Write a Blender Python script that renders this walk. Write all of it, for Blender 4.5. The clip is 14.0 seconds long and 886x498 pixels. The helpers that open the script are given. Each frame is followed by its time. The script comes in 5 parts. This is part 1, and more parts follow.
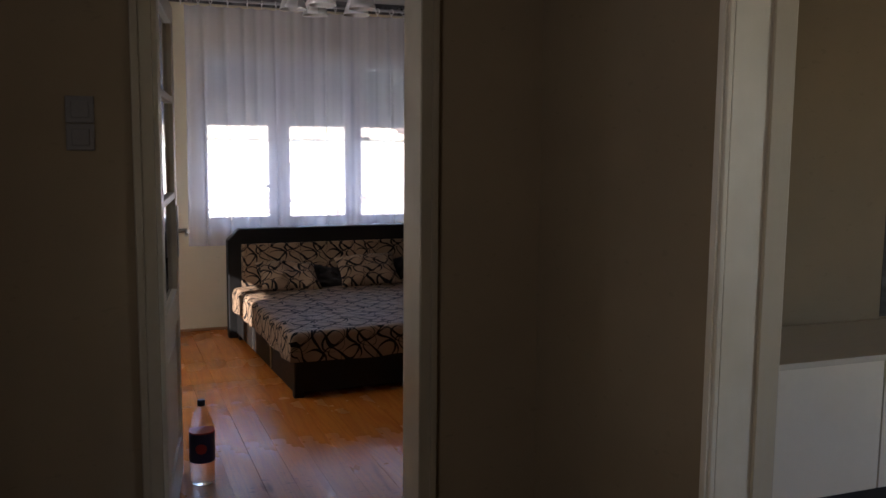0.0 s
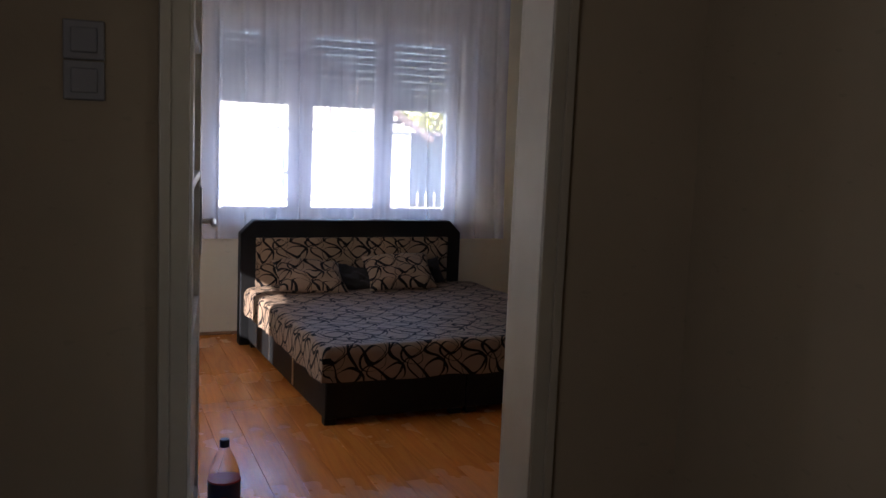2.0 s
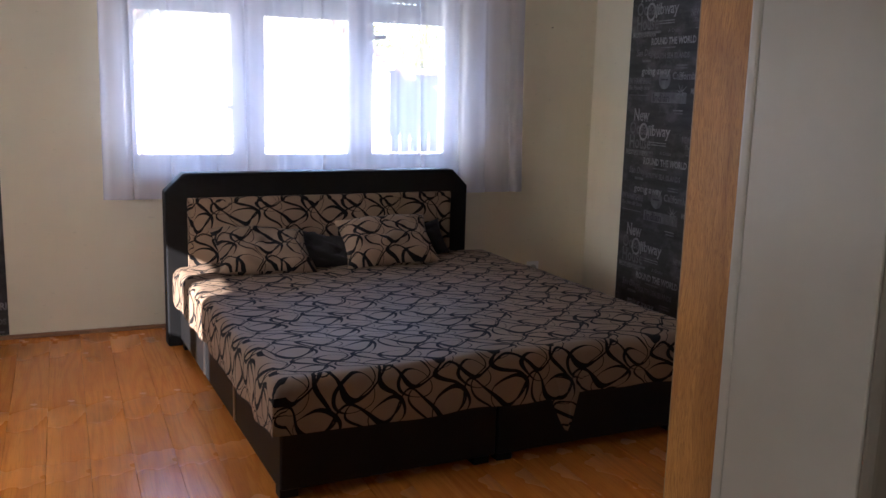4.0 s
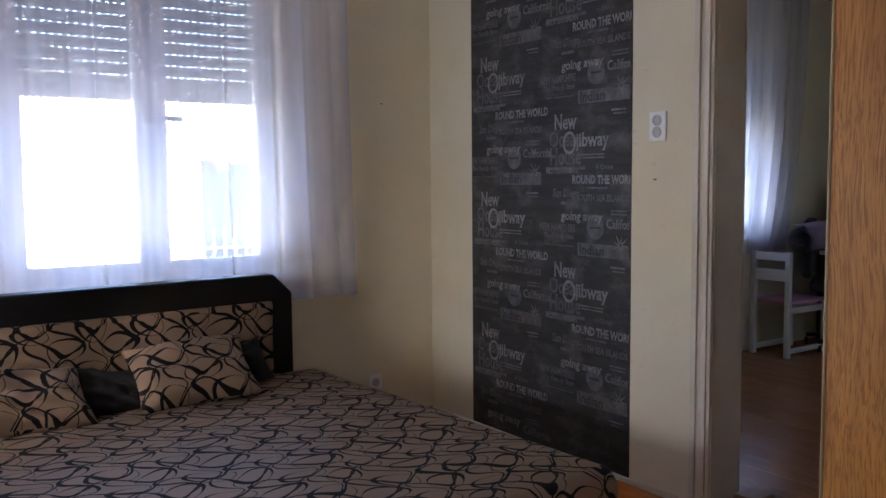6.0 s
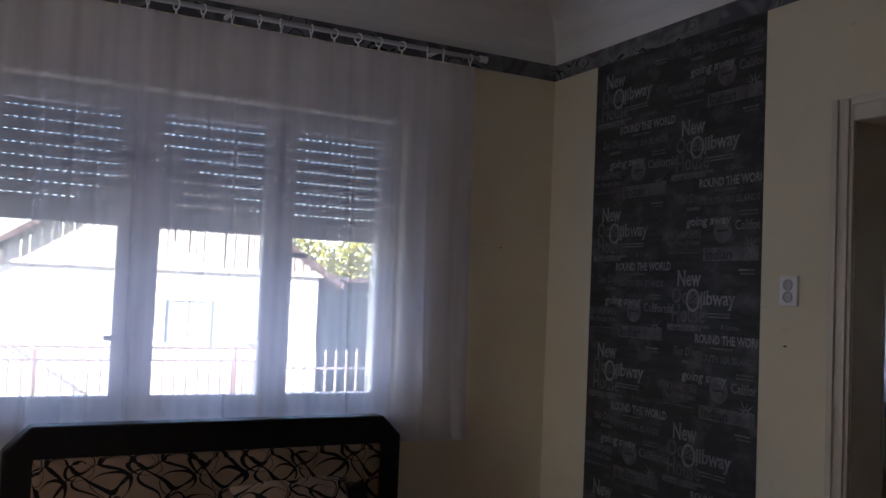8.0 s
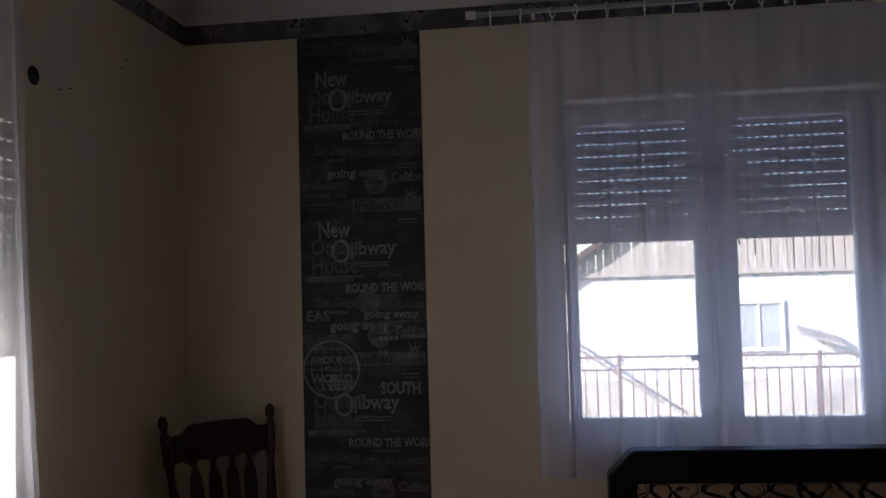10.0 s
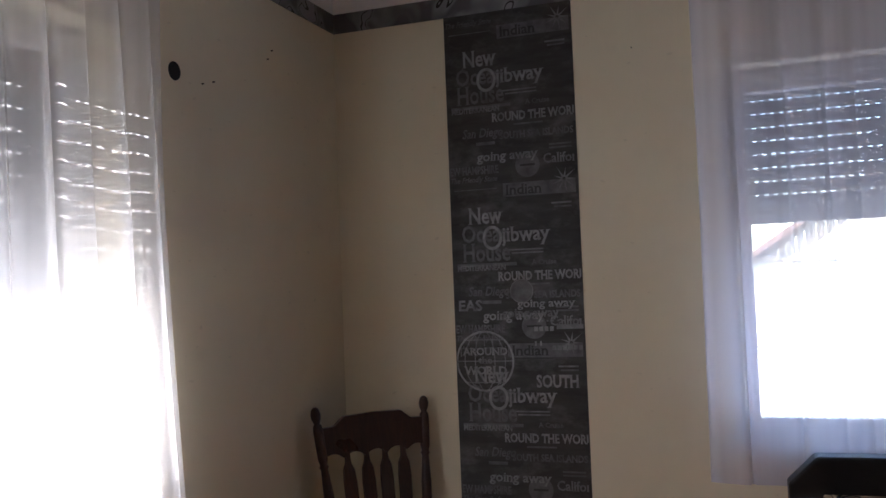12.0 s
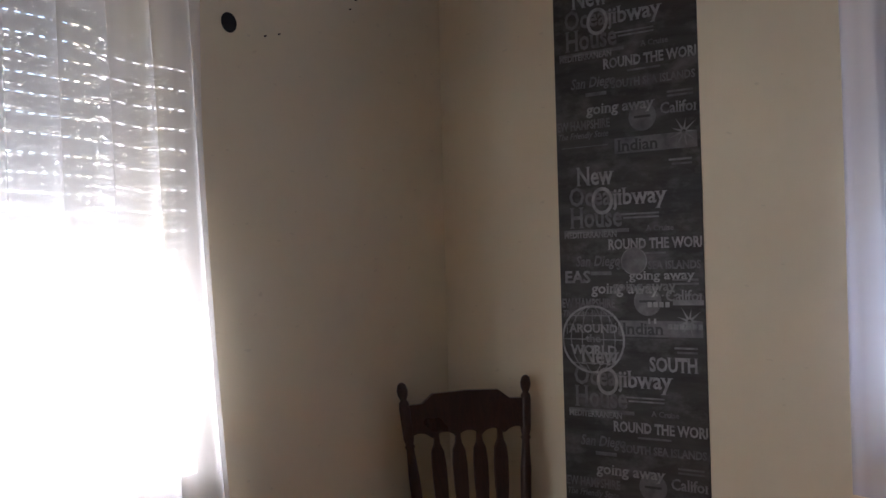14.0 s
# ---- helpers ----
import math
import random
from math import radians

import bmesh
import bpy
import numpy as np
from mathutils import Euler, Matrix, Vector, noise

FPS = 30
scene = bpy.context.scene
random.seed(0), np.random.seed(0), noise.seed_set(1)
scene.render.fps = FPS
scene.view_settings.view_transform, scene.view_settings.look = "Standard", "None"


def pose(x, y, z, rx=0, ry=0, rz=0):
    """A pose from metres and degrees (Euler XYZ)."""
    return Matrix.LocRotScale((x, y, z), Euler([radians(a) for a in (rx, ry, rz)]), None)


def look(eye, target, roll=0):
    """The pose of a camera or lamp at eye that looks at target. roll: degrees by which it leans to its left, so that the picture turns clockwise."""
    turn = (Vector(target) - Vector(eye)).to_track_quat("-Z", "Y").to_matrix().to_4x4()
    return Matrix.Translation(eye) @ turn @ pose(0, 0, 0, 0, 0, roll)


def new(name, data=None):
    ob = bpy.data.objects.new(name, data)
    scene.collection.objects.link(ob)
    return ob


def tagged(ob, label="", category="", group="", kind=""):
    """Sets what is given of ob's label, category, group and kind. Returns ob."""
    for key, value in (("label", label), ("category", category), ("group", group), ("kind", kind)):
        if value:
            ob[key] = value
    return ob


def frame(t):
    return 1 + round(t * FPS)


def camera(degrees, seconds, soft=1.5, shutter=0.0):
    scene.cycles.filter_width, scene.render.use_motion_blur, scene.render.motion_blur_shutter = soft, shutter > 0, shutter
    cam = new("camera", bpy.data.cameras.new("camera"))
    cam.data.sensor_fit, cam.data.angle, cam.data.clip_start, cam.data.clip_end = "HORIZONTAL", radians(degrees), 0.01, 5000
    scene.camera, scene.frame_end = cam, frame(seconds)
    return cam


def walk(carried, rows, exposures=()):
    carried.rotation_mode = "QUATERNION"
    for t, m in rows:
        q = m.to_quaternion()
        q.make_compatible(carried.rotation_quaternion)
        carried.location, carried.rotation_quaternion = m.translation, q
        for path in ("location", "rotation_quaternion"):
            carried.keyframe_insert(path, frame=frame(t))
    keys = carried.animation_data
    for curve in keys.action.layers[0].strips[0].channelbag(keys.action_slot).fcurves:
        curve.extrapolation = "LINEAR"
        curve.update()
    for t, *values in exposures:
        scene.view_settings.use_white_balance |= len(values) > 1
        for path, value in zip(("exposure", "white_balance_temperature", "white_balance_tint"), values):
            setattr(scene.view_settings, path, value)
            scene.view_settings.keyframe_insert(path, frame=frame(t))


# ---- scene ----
cam = camera(53.0, 14.0)
PATH = [
    (0, (-3.39, -7.098, 1.46), (-2.677, -5.244, 1.23), 0.5),
    (0.5, (-3.554, -7.071, 1.414), (-2.728, -5.267, 1.156), 0.0),
    (1, (-3.549, -6.916, 1.381), (-2.749, -5.108, 1.082), 1.7),
    (1.5, (-3.493, -6.613, 1.382), (-2.729, -4.783, 1.122), 2.0),
    (2, (-3.435, -6.182, 1.377), (-2.697, -4.339, 1.142), 2.4),
    (2.5, (-3.253, -5.727, 1.347), (-2.552, -3.872, 1.09), 1.0),
    (2.7, (-3.217, -5.561, 1.329), (-2.51, -3.719, 1.004), 1.5),
    (4.8, (-2.831, -4.155, 1.235), (-1.871, -2.439, 0.865), 0.6),
    (5, (-2.81, -4.044, 1.233), (-1.719, -2.403, 0.889), 1.0),
    (5.5, (-2.675, -3.935, 1.249), (-1.487, -2.341, 1.027), -0.5),
    (6, (-2.621, -3.911, 1.259), (-1.49, -2.27, 1.093), -0.5),
    (6.5, (-2.592, -3.877, 1.295), (-1.45, -2.236, 1.244), 0.9),
    (7, (-2.576, -3.863, 1.337), (-1.443, -2.215, 1.395), 3.1),
    (7.5, (-2.571, -3.866, 1.351), (-1.467, -2.202, 1.457), 2.9),
    (8, (-2.632, -3.871, 1.368), (-1.713, -2.098, 1.471), 2.5),
    (8.5, (-2.654, -3.882, 1.402), (-1.973, -2.005, 1.517), 2.1),
    (9, (-2.685, -3.85, 1.444), (-2.357, -1.88, 1.551), 1.2),
    (9.2, (-2.698, -3.819, 1.42), (-2.51, -1.83, 1.515), 0.4),
    (11.3, (-2.574, -3.428, 1.427), (-3.218, -1.536, 1.514), -2.7),
    (11.5, (-2.567, -3.431, 1.429), (-3.23, -1.545, 1.512), -2.9),
    (12, (-2.559, -3.423, 1.424), (-3.239, -1.544, 1.503), -2.2),
    (12.5, (-2.533, -3.385, 1.403), (-3.24, -1.515, 1.468), -0.0),
    (13, (-2.498, -3.251, 1.424), (-3.266, -1.406, 1.512), -0.6),
    (13.5, (-2.462, -3.125, 1.449), (-3.306, -1.314, 1.534), -2.2),
    (14, (-2.3, -2.94, 1.395), (-3.414, -1.28, 1.427), -1.5),
]
K = (5600, 19)   # white balance
walk(cam, [(t, look(eye, target, roll)) for t, eye, target, roll in PATH],
     exposures=[(t, stops, K[0] + (550 if t < 1.8 else 0), K[1]) for t, stops in ((0.0, 3.0), (0.5, 3.2), (1.0, 3.8), (1.5, 3.8), (2.0, 3.2), (2.5, 2.9), (2.7, 2.9), (4.8, 4.2), (5.0, 4.1), (5.5, 4.3), (6.5, 3.42), (7.5, 3.1), (8.5, 1.5), (9.0, 0.9), (9.2, 0.9), (11.3, 3.12), (12.5, 3.17), (13.0, 3.37), (13.5, 3.5), (14.0, 3.36))])

# ---- world and sun ----
SUN_AZ = math.atan2(1.0, 0.6)          # the sun's rays run along (1, 0.6, -0.477)
SUN_EL = math.atan2(0.477, math.hypot(1.0, 0.6))
world = bpy.data.worlds.new("sky_world")
scene.world = world
world.use_nodes = True
wn = world.node_tree.nodes
sky = wn.new("ShaderNodeTexSky")
sky.sky_type = "NISHITA"
sky.sun_disc = False
sky.sun_elevation = SUN_EL
sky.sun_rotation = math.pi + SUN_AZ
wn["Background"].inputs["Strength"].default_value = 0.15
world.node_tree.links.new(sky.outputs[0], wn["Background"].inputs["Color"])

sun_data = bpy.data.lights.new("sun", "SUN")
sun_data.energy, sun_data.angle, sun_data.color = 5.0, radians(0.53), (1.0, 0.94, 0.86)
sun = new("sun", sun_data)
sun.matrix_world = look((-10, -6, 4.77), (0, 0, 0))


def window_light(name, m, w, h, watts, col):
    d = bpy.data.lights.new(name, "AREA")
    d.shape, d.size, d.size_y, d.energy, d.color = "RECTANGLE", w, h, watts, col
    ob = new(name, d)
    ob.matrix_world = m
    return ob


# ---- materials ----
def nodes_of(name):
    m = bpy.data.materials.new(name)
    m.use_nodes = True
    nt = m.node_tree
    return m, nt, nt.nodes["Principled BSDF"]


def nd(nt, kind, **kw):
    n = nt.nodes.new(kind)
    for k, v in kw.items():
        n.inputs[k.replace("_", " ")].default_value = v
    return n


def mathn(nt, op, a, b=None, clamp=False):
    n = nt.nodes.new("ShaderNodeMath")
    n.operation, n.use_clamp = op, clamp
    for i, v in enumerate((a, b)):
        if v is None:
            continue
        if isinstance(v, (int, float)):
            n.inputs[i].default_value = v
        else:
            nt.links.new(v, n.inputs[i])
    return n.outputs[0]


def mixc(nt, fac, a, b):
    n = nt.nodes.new("ShaderNodeMix")
    n.data_type = "RGBA"
    for i, v in ((0, fac), (6, a), (7, b)):
        if isinstance(v, (int, float)):
            n.inputs[i].default_value = v
        elif isinstance(v, tuple):
            n.inputs[i].default_value = (*v, 1)
        else:
            nt.links.new(v, n.inputs[i])
    return n.outputs[2]


def ramp(nt, fac, lo, hi):
    n = nt.nodes.new("ShaderNodeMapRange")
    n.inputs[1].default_value, n.inputs[2].default_value = lo, hi
    nt.links.new(fac, n.inputs[0])
    return n.outputs[0]


def noise_tex(nt, co, scale, detail=3.0, rough=0.55, distort=0.0):
    n = nd(nt, "ShaderNodeTexNoise", Scale=scale, Detail=detail, Roughness=rough, Distortion=distort)
    nt.links.new(co, n.inputs["Vector"])
    return n.outputs["Fac"]


def coords(nt, kind="Object", scale=(1, 1, 1), rot=(0, 0, 0)):
    tc = nt.nodes.new("ShaderNodeTexCoord")
    mp = nt.nodes.new("ShaderNodeMapping")
    mp.inputs["Scale"].default_value = scale
    mp.inputs["Rotation"].default_value = rot
    nt.links.new(tc.outputs[kind], mp.inputs["Vector"])
    return mp.outputs[0]


def bump_to(nt, bs, height, strength, dist=0.002):
    b = nd(nt, "ShaderNodeBump", Strength=strength, Distance=dist)
    nt.links.new(height, b.inputs["Height"])
    nt.links.new(b.outputs[0], bs.inputs["Normal"])


def surface(name, col, rough=0.6, metal=0.0, var=0.12, big=1.5, small=60.0, bump=0.15, rvar=0.1, tint=None, spec=0.5):
    """A plain surface with variation at two scales, and a fine relief."""
    m, nt, bs = nodes_of(name)
    co = coords(nt)
    a, b = noise_tex(nt, co, big, 4), noise_tex(nt, co, small, 3)
    dark = tuple(c * (1 - var) for c in (tint or col))
    c1 = mixc(nt, ramp(nt, a, 0.3, 0.7), dark, tuple(min(1, c * (1 + var * 0.4)) for c in col))
    c2 = mixc(nt, mathn(nt, "MULTIPLY", ramp(nt, b, 0.35, 0.75), var * 0.8), c1, tuple(c * 0.7 for c in col))
    nt.links.new(c2, bs.inputs["Base Color"])
    r = mathn(nt, "ADD", mathn(nt, "MULTIPLY", a, rvar * 2), rough - rvar)
    nt.links.new(r, bs.inputs["Roughness"])
    bs.inputs["Metallic"].default_value = metal
    bs.inputs["Specular IOR Level"].default_value = spec
    if bump:
        bump_to(nt, bs, b, bump)
    return m


def plaster(name, col, stain=0.1):
    """Painted plaster: roller texture, faint blotches, small scuffs."""
    m, nt, bs = nodes_of(name)
    co = coords(nt)
    big, mid, fine = noise_tex(nt, co, 0.9, 5), noise_tex(nt, co, 7, 4), noise_tex(nt, co, 140, 3)
    c = mixc(nt, ramp(nt, big, 0.35, 0.7), col, tuple(v * (1 - stain) for v in col))
    c = mixc(nt, mathn(nt, "MULTIPLY", ramp(nt, mid, 0.55, 0.8), 0.35), c, tuple(v * 0.86 for v in col))
    scuff = mathn(nt, "GREATER_THAN", noise_tex(nt, coords(nt, scale=(1, 1, 2.5)), 19, 1), 0.735)
    c = mixc(nt, mathn(nt, "MULTIPLY", scuff, 0.25), c, tuple(v * 0.6 for v in col))
    nt.links.new(c, bs.inputs["Base Color"])
    bs.inputs["Roughness"].default_value = 0.82
    bs.inputs["Specular IOR Level"].default_value = 0.25
    h = mathn(nt, "ADD", mathn(nt, "MULTIPLY", fine, 0.5), mathn(nt, "MULTIPLY", mid, 1.2))
    bump_to(nt, bs, h, 0.25, 0.003)
    return m


def wood(name, light, dark, rough, axis, scale=1.0, random_amount=0.3, gloss_var=0.1, worn=None, pores=1.0, pore_size=(120.0, 5.0), wave=0.0, relief=0.12):
    """Straight-grained wood along one axis (0, 1, 2), with cathedrals, pores and a tone of its own for each piece."""
    m, nt, bs = nodes_of(name)
    s = [9.0, 9.0, 9.0]
    s[axis] = 0.55
    co = coords(nt, scale=tuple(v * scale for v in s))
    info = nt.nodes.new("ShaderNodeObjectInfo")
    off = nt.nodes.new("ShaderNodeVectorMath")
    off.operation = "ADD"
    comb = nt.nodes.new("ShaderNodeCombineXYZ")
    nt.links.new(mathn(nt, "MULTIPLY", info.outputs["Random"], 37.0), comb.inputs[0])
    nt.links.new(mathn(nt, "MULTIPLY", info.outputs["Random"], 91.0), comb.inputs[1])
    nt.links.new(co, off.inputs[0])
    nt.links.new(comb.outputs[0], off.inputs[1])
    co = off.outputs[0]
    body = noise_tex(nt, co, 0.55, 3, 0.5, 0.6)
    rings = ramp(nt, mathn(nt, "SINE", mathn(nt, "MULTIPLY", body, 75.0)), -0.6, 1.0)
    ps = [pore_size[0]] * 3
    ps[axis] = pore_size[1]
    pco = coords(nt, scale=tuple(v * scale for v in ps))
    if wave:
        bend = nt.nodes.new("ShaderNodeVectorMath")
        bend.operation = "MULTIPLY_ADD"
        wn2 = nd(nt, "ShaderNodeTexNoise", Scale=5.0, Detail=1.0)
        nt.links.new(coords(nt, scale=(1, 1, 0.45)), wn2.inputs["Vector"])
        nt.links.new(wn2.outputs["Color"], bend.inputs[0])
        bend.inputs[1].default_value = (wave, wave, 0)
        nt.links.new(pco, bend.inputs[2])
        pco = bend.outputs[0]
    fine = noise_tex(nt, pco, 1.6, 2, 0.6)
    pore = ramp(nt, fine, 0.5, 0.66)
    c = mixc(nt, mathn(nt, "MULTIPLY", rings, 0.55), light, dark)
    c = mixc(nt, mathn(nt, "MULTIPLY", pore, 0.5 * pores), c, tuple(v * 0.55 for v in dark))
    tone = mathn(nt, "MULTIPLY", info.outputs["Random"], random_amount)
    c = mixc(nt, tone, c, dark)
    big = noise_tex(nt, coords(nt), 1.7, 4)
    if worn:
        geo = nt.nodes.new("ShaderNodeNewGeometry")
        sep = nt.nodes.new("ShaderNodeSeparateXYZ")
        nt.links.new(geo.outputs["Position"], sep.inputs[0])
        edge = mathn(nt, "ADD", sep.outputs[1], mathn(nt, "MULTIPLY", noise_tex(nt, geo.outputs["Position"], 1.6, 3), 1.1))
        zone = ramp(nt, edge, -2.45, -3.05)
        mp = nt.nodes.new("ShaderNodeMapping")
        mp.inputs["Scale"].default_value = (9, 1.2, 1)
        nt.links.new(geo.outputs["Position"], mp.inputs["Vector"])
        scr = noise_tex(nt, mp.outputs[0], 1.3, 2, 0.5)
        bare = mathn(nt, "MULTIPLY", zone, ramp(nt, scr, 0.30, 0.75))
        c = mixc(nt, mathn(nt, "MULTIPLY", bare, 0.55), c, worn)
        gouge = mathn(nt, "MULTIPLY", ramp(nt, scr, 0.68, 0.74), mathn(nt, "MULTIPLY", zone, 0.85))
        c = mixc(nt, gouge, c, tuple(v * 0.3 for v in dark))
        mp2 = nt.nodes.new("ShaderNodeMapping")
        mp2.inputs["Scale"].default_value = (14, 42, 1)
        nt.links.new(geo.outputs["Position"], mp2.inputs["Vector"])
        chip = noise_tex(nt, mp2.outputs[0], 1.0, 4, 0.65)
        c = mixc(nt, mathn(nt, "MULTIPLY", ramp(nt, chip, 0.60, 0.66), mathn(nt, "MULTIPLY", zone, 0.7)), c, tuple(v * 0.35 for v in dark))
    nt.links.new(c, bs.inputs["Base Color"])
    r = mathn(nt, "ADD", mathn(nt, "MULTIPLY", ramp(nt, big, 0.3, 0.7), gloss_var), rough)
    if worn:
        r = mathn(nt, "ADD", r, mathn(nt, "MULTIPLY", bare, 0.22))
    nt.links.new(r, bs.inputs["Roughness"])
    bump_to(nt, bs, mathn(nt, "ADD", mathn(nt, "MULTIPLY", fine, 0.6), mathn(nt, "MULTIPLY", big, 0.5)), relief, 0.0015)
    return m


def oak_veneer(name, light, dark):
    """Crown-cut oak veneer: wavy flecks along the grain, flames and a few knots that bend it."""
    m, nt, bs = nodes_of(name)
    info = nt.nodes.new("ShaderNodeObjectInfo")
    shift = nt.nodes.new("ShaderNodeCombineXYZ")
    nt.links.new(mathn(nt, "MULTIPLY", info.outputs["Random"], 23.0), shift.inputs[2])
    start = nt.nodes.new("ShaderNodeVectorMath")
    start.operation = "ADD"
    nt.links.new(coords(nt), start.inputs[0])
    nt.links.new(shift.outputs[0], start.inputs[1])

    def bent(scale, stretch, amount, vec=start.outputs[0]):
        w = nd(nt, "ShaderNodeTexNoise", Scale=scale, Detail=2.0)
        mp = nt.nodes.new("ShaderNodeMapping")
        mp.inputs["Scale"].default_value = (1, 1, stretch)
        nt.links.new(start.outputs[0], mp.inputs["Vector"])
        nt.links.new(mp.outputs[0], w.inputs["Vector"])
        b = nt.nodes.new("ShaderNodeVectorMath")
        b.operation = "MULTIPLY_ADD"
        nt.links.new(w.outputs["Color"], b.inputs[0])
        b.inputs[1].default_value = (amount, amount, 0)
        nt.links.new(vec, b.inputs[2])
        return b.outputs[0]

    def grain(vec, across, along, detail):
        mp = nt.nodes.new("ShaderNodeMapping")
        mp.inputs["Scale"].default_value = (across, across, along)
        nt.links.new(vec, mp.inputs["Vector"])
        return noise_tex(nt, mp.outputs[0], 1.0, detail, 0.6)

    way = bent(19, 0.6, 0.011, bent(4.5, 0.5, 0.07))
    fleck = ramp(nt, grain(way, 760, 34, 2), 0.47, 0.62)
    streak = grain(way, 190, 3.0, 3)
    figure = grain(bent(3.0, 0.5, 0.16), 8, 1.1, 2)
    band = mathn(nt, "SINE", mathn(nt, "MULTIPLY", figure, 42.0))
    c = mixc(nt, ramp(nt, streak, 0.3, 0.7), light, tuple(a * 0.6 + b * 0.4 for a, b in zip(light, dark)))
    c = mixc(nt, mathn(nt, "MULTIPLY", ramp(nt, band, 0.1, 1.0), 0.45), c, dark)
    c = mixc(nt, mathn(nt, "MULTIPLY", fleck, 0.68), c, tuple(v * 0.75 for v in dark))
    nt.links.new(c, bs.inputs["Base Color"])
    nt.links.new(mathn(nt, "ADD", mathn(nt, "MULTIPLY", streak, 0.2), 0.33), bs.inputs["Roughness"])
    bs.inputs["Specular IOR Level"].default_value = 0.25
    bump_to(nt, bs, mathn(nt, "MULTIPLY", fleck, -1.0), 0.15, 0.001)
    return m


def ribbon_fabric(name, ground, ink):
    """Woven cover printed with crossing black ribbons that swell and thin out as they curve; cloth coordinates in metres."""
    m, nt, bs = nodes_of(name)
    uv = coords(nt, "UV", scale=(1 / 0.215, 1 / 0.180, 1))
    wob = nd(nt, "ShaderNodeTexNoise", Scale=1.15, Detail=0.0)
    nt.links.new(uv, wob.inputs["Vector"])
    bend = nt.nodes.new("ShaderNodeVectorMath")
    bend.operation = "MULTIPLY_ADD"
    nt.links.new(wob.outputs["Color"], bend.inputs[0])
    bend.inputs[1].default_value = (0.42, 0.42, 0.0)
    nt.links.new(uv, bend.inputs[2])
    sep = nt.nodes.new("ShaderNodeSeparateXYZ")
    nt.links.new(bend.outputs[0], sep.inputs[0])
    u, v = sep.outputs[0], sep.outputs[1]

    def swing(x, turns, phase, amount):
        return mathn(nt, "MULTIPLY", mathn(nt, "SINE", mathn(nt, "ADD", mathn(nt, "MULTIPLY", x, 2 * math.pi * turns), phase)), amount)

    def ribbon(along, across, turns, phase, amount, shift, thin, fat, fat_phase):
        """A serpentine band, once in each repeat, its width changing along the way."""
        f = mathn(nt, "ADD", mathn(nt, "ADD", across, shift), swing(along, turns, phase, amount))
        d = mathn(nt, "ABSOLUTE", mathn(nt, "SUBTRACT", mathn(nt, "FRACT", f), 0.5))
        slope = mathn(nt, "ABSOLUTE", swing(along, turns, phase + math.pi / 2, amount * 2 * math.pi * turns))
        half = mathn(nt, "ADD", mathn(nt, "MAXIMUM", swing(along, 1.0, fat_phase, fat), 0.0), thin)
        half = mathn(nt, "MULTIPLY", half, mathn(nt, "ADD", mathn(nt, "MULTIPLY", slope, 0.38), 1.0))
        return mathn(nt, "LESS_THAN", d, half)

    def loop(cx, cy, rx, ry, turn, side, fat):
        """An oval in each repeat that swells to a crescent on one side."""
        off = nt.nodes.new("ShaderNodeVectorMath")
        off.operation = "SUBTRACT"
        nt.links.new(bend.outputs[0], off.inputs[0])
        off.inputs[1].default_value = (cx, cy, 0)
        wr = nt.nodes.new("ShaderNodeVectorMath")
        wr.operation = "WRAP"
        nt.links.new(off.outputs[0], wr.inputs[0])
        wr.inputs[1].default_value, wr.inputs[2].default_value = (0.5, 0.5, 0.5), (-0.5, -0.5, -0.5)
        mp = nt.nodes.new("ShaderNodeMapping")
        mp.vector_type = "TEXTURE"
        mp.inputs["Rotation"].default_value = (0, 0, turn)
        mp.inputs["Scale"].default_value = (rx, ry, 1)
        nt.links.new(wr.outputs[0], mp.inputs["Vector"])
        ln = nt.nodes.new("ShaderNodeVectorMath")
        ln.operation = "LENGTH"
        nt.links.new(mp.outputs[0], ln.inputs[0])
        dot = nt.nodes.new("ShaderNodeVectorMath")
        dot.operation = "DOT_PRODUCT"
        nt.links.new(mp.outputs[0], dot.inputs[0])
        dot.inputs[1].default_value = (math.cos(side), math.sin(side), 0)
        half = mathn(nt, "ADD", mathn(nt, "MULTIPLY", mathn(nt, "MAXIMUM", dot.outputs["Value"], 0.0), fat), 0.022)
        return mathn(nt, "LESS_THAN", mathn(nt, "ABSOLUTE", mathn(nt, "SUBTRACT", ln.outputs["Value"], 1.0)), half)

    bands = [ribbon(u, v, 1.0, 0.0, 0.24, 0.0, 0.019, 0.030, 0.6), ribbon(u, v, 1.0, 2.6, 0.21, 0.52, 0.018, 0.028, 3.4),
             ribbon(v, u, 1.0, 1.1, 0.22, 0.15, 0.018, 0.026, 2.0), ribbon(v, u, 1.0, 4.3, 0.17, 0.62, 0.010, 0.012, 5.2),
             loop(0.30, 0.42, 0.33, 0.27, 0.5, 0.4, 0.10), loop(0.80, 0.86, 0.30, 0.25, -0.6, 3.6, 0.10)]
    total = bands[0]
    for b in bands[1:]:
        total = mathn(nt, "MAXIMUM", total, b)
    weave = noise_tex(nt, coords(nt, "UV"), 420, 1)
    shade = noise_tex(nt, coords(nt, "UV"), 6, 3)
    g = mixc(nt, ramp(nt, shade, 0.3, 0.7), ground, tuple(w * 0.84 for w in ground))
    g = mixc(nt, mathn(nt, "MULTIPLY", ramp(nt, weave, 0.4, 0.7), 0.25), g, tuple(w * 0.7 for w in ground))
    c = mixc(nt, total, g, ink)
    nt.links.new(c, bs.inputs["Base Color"])
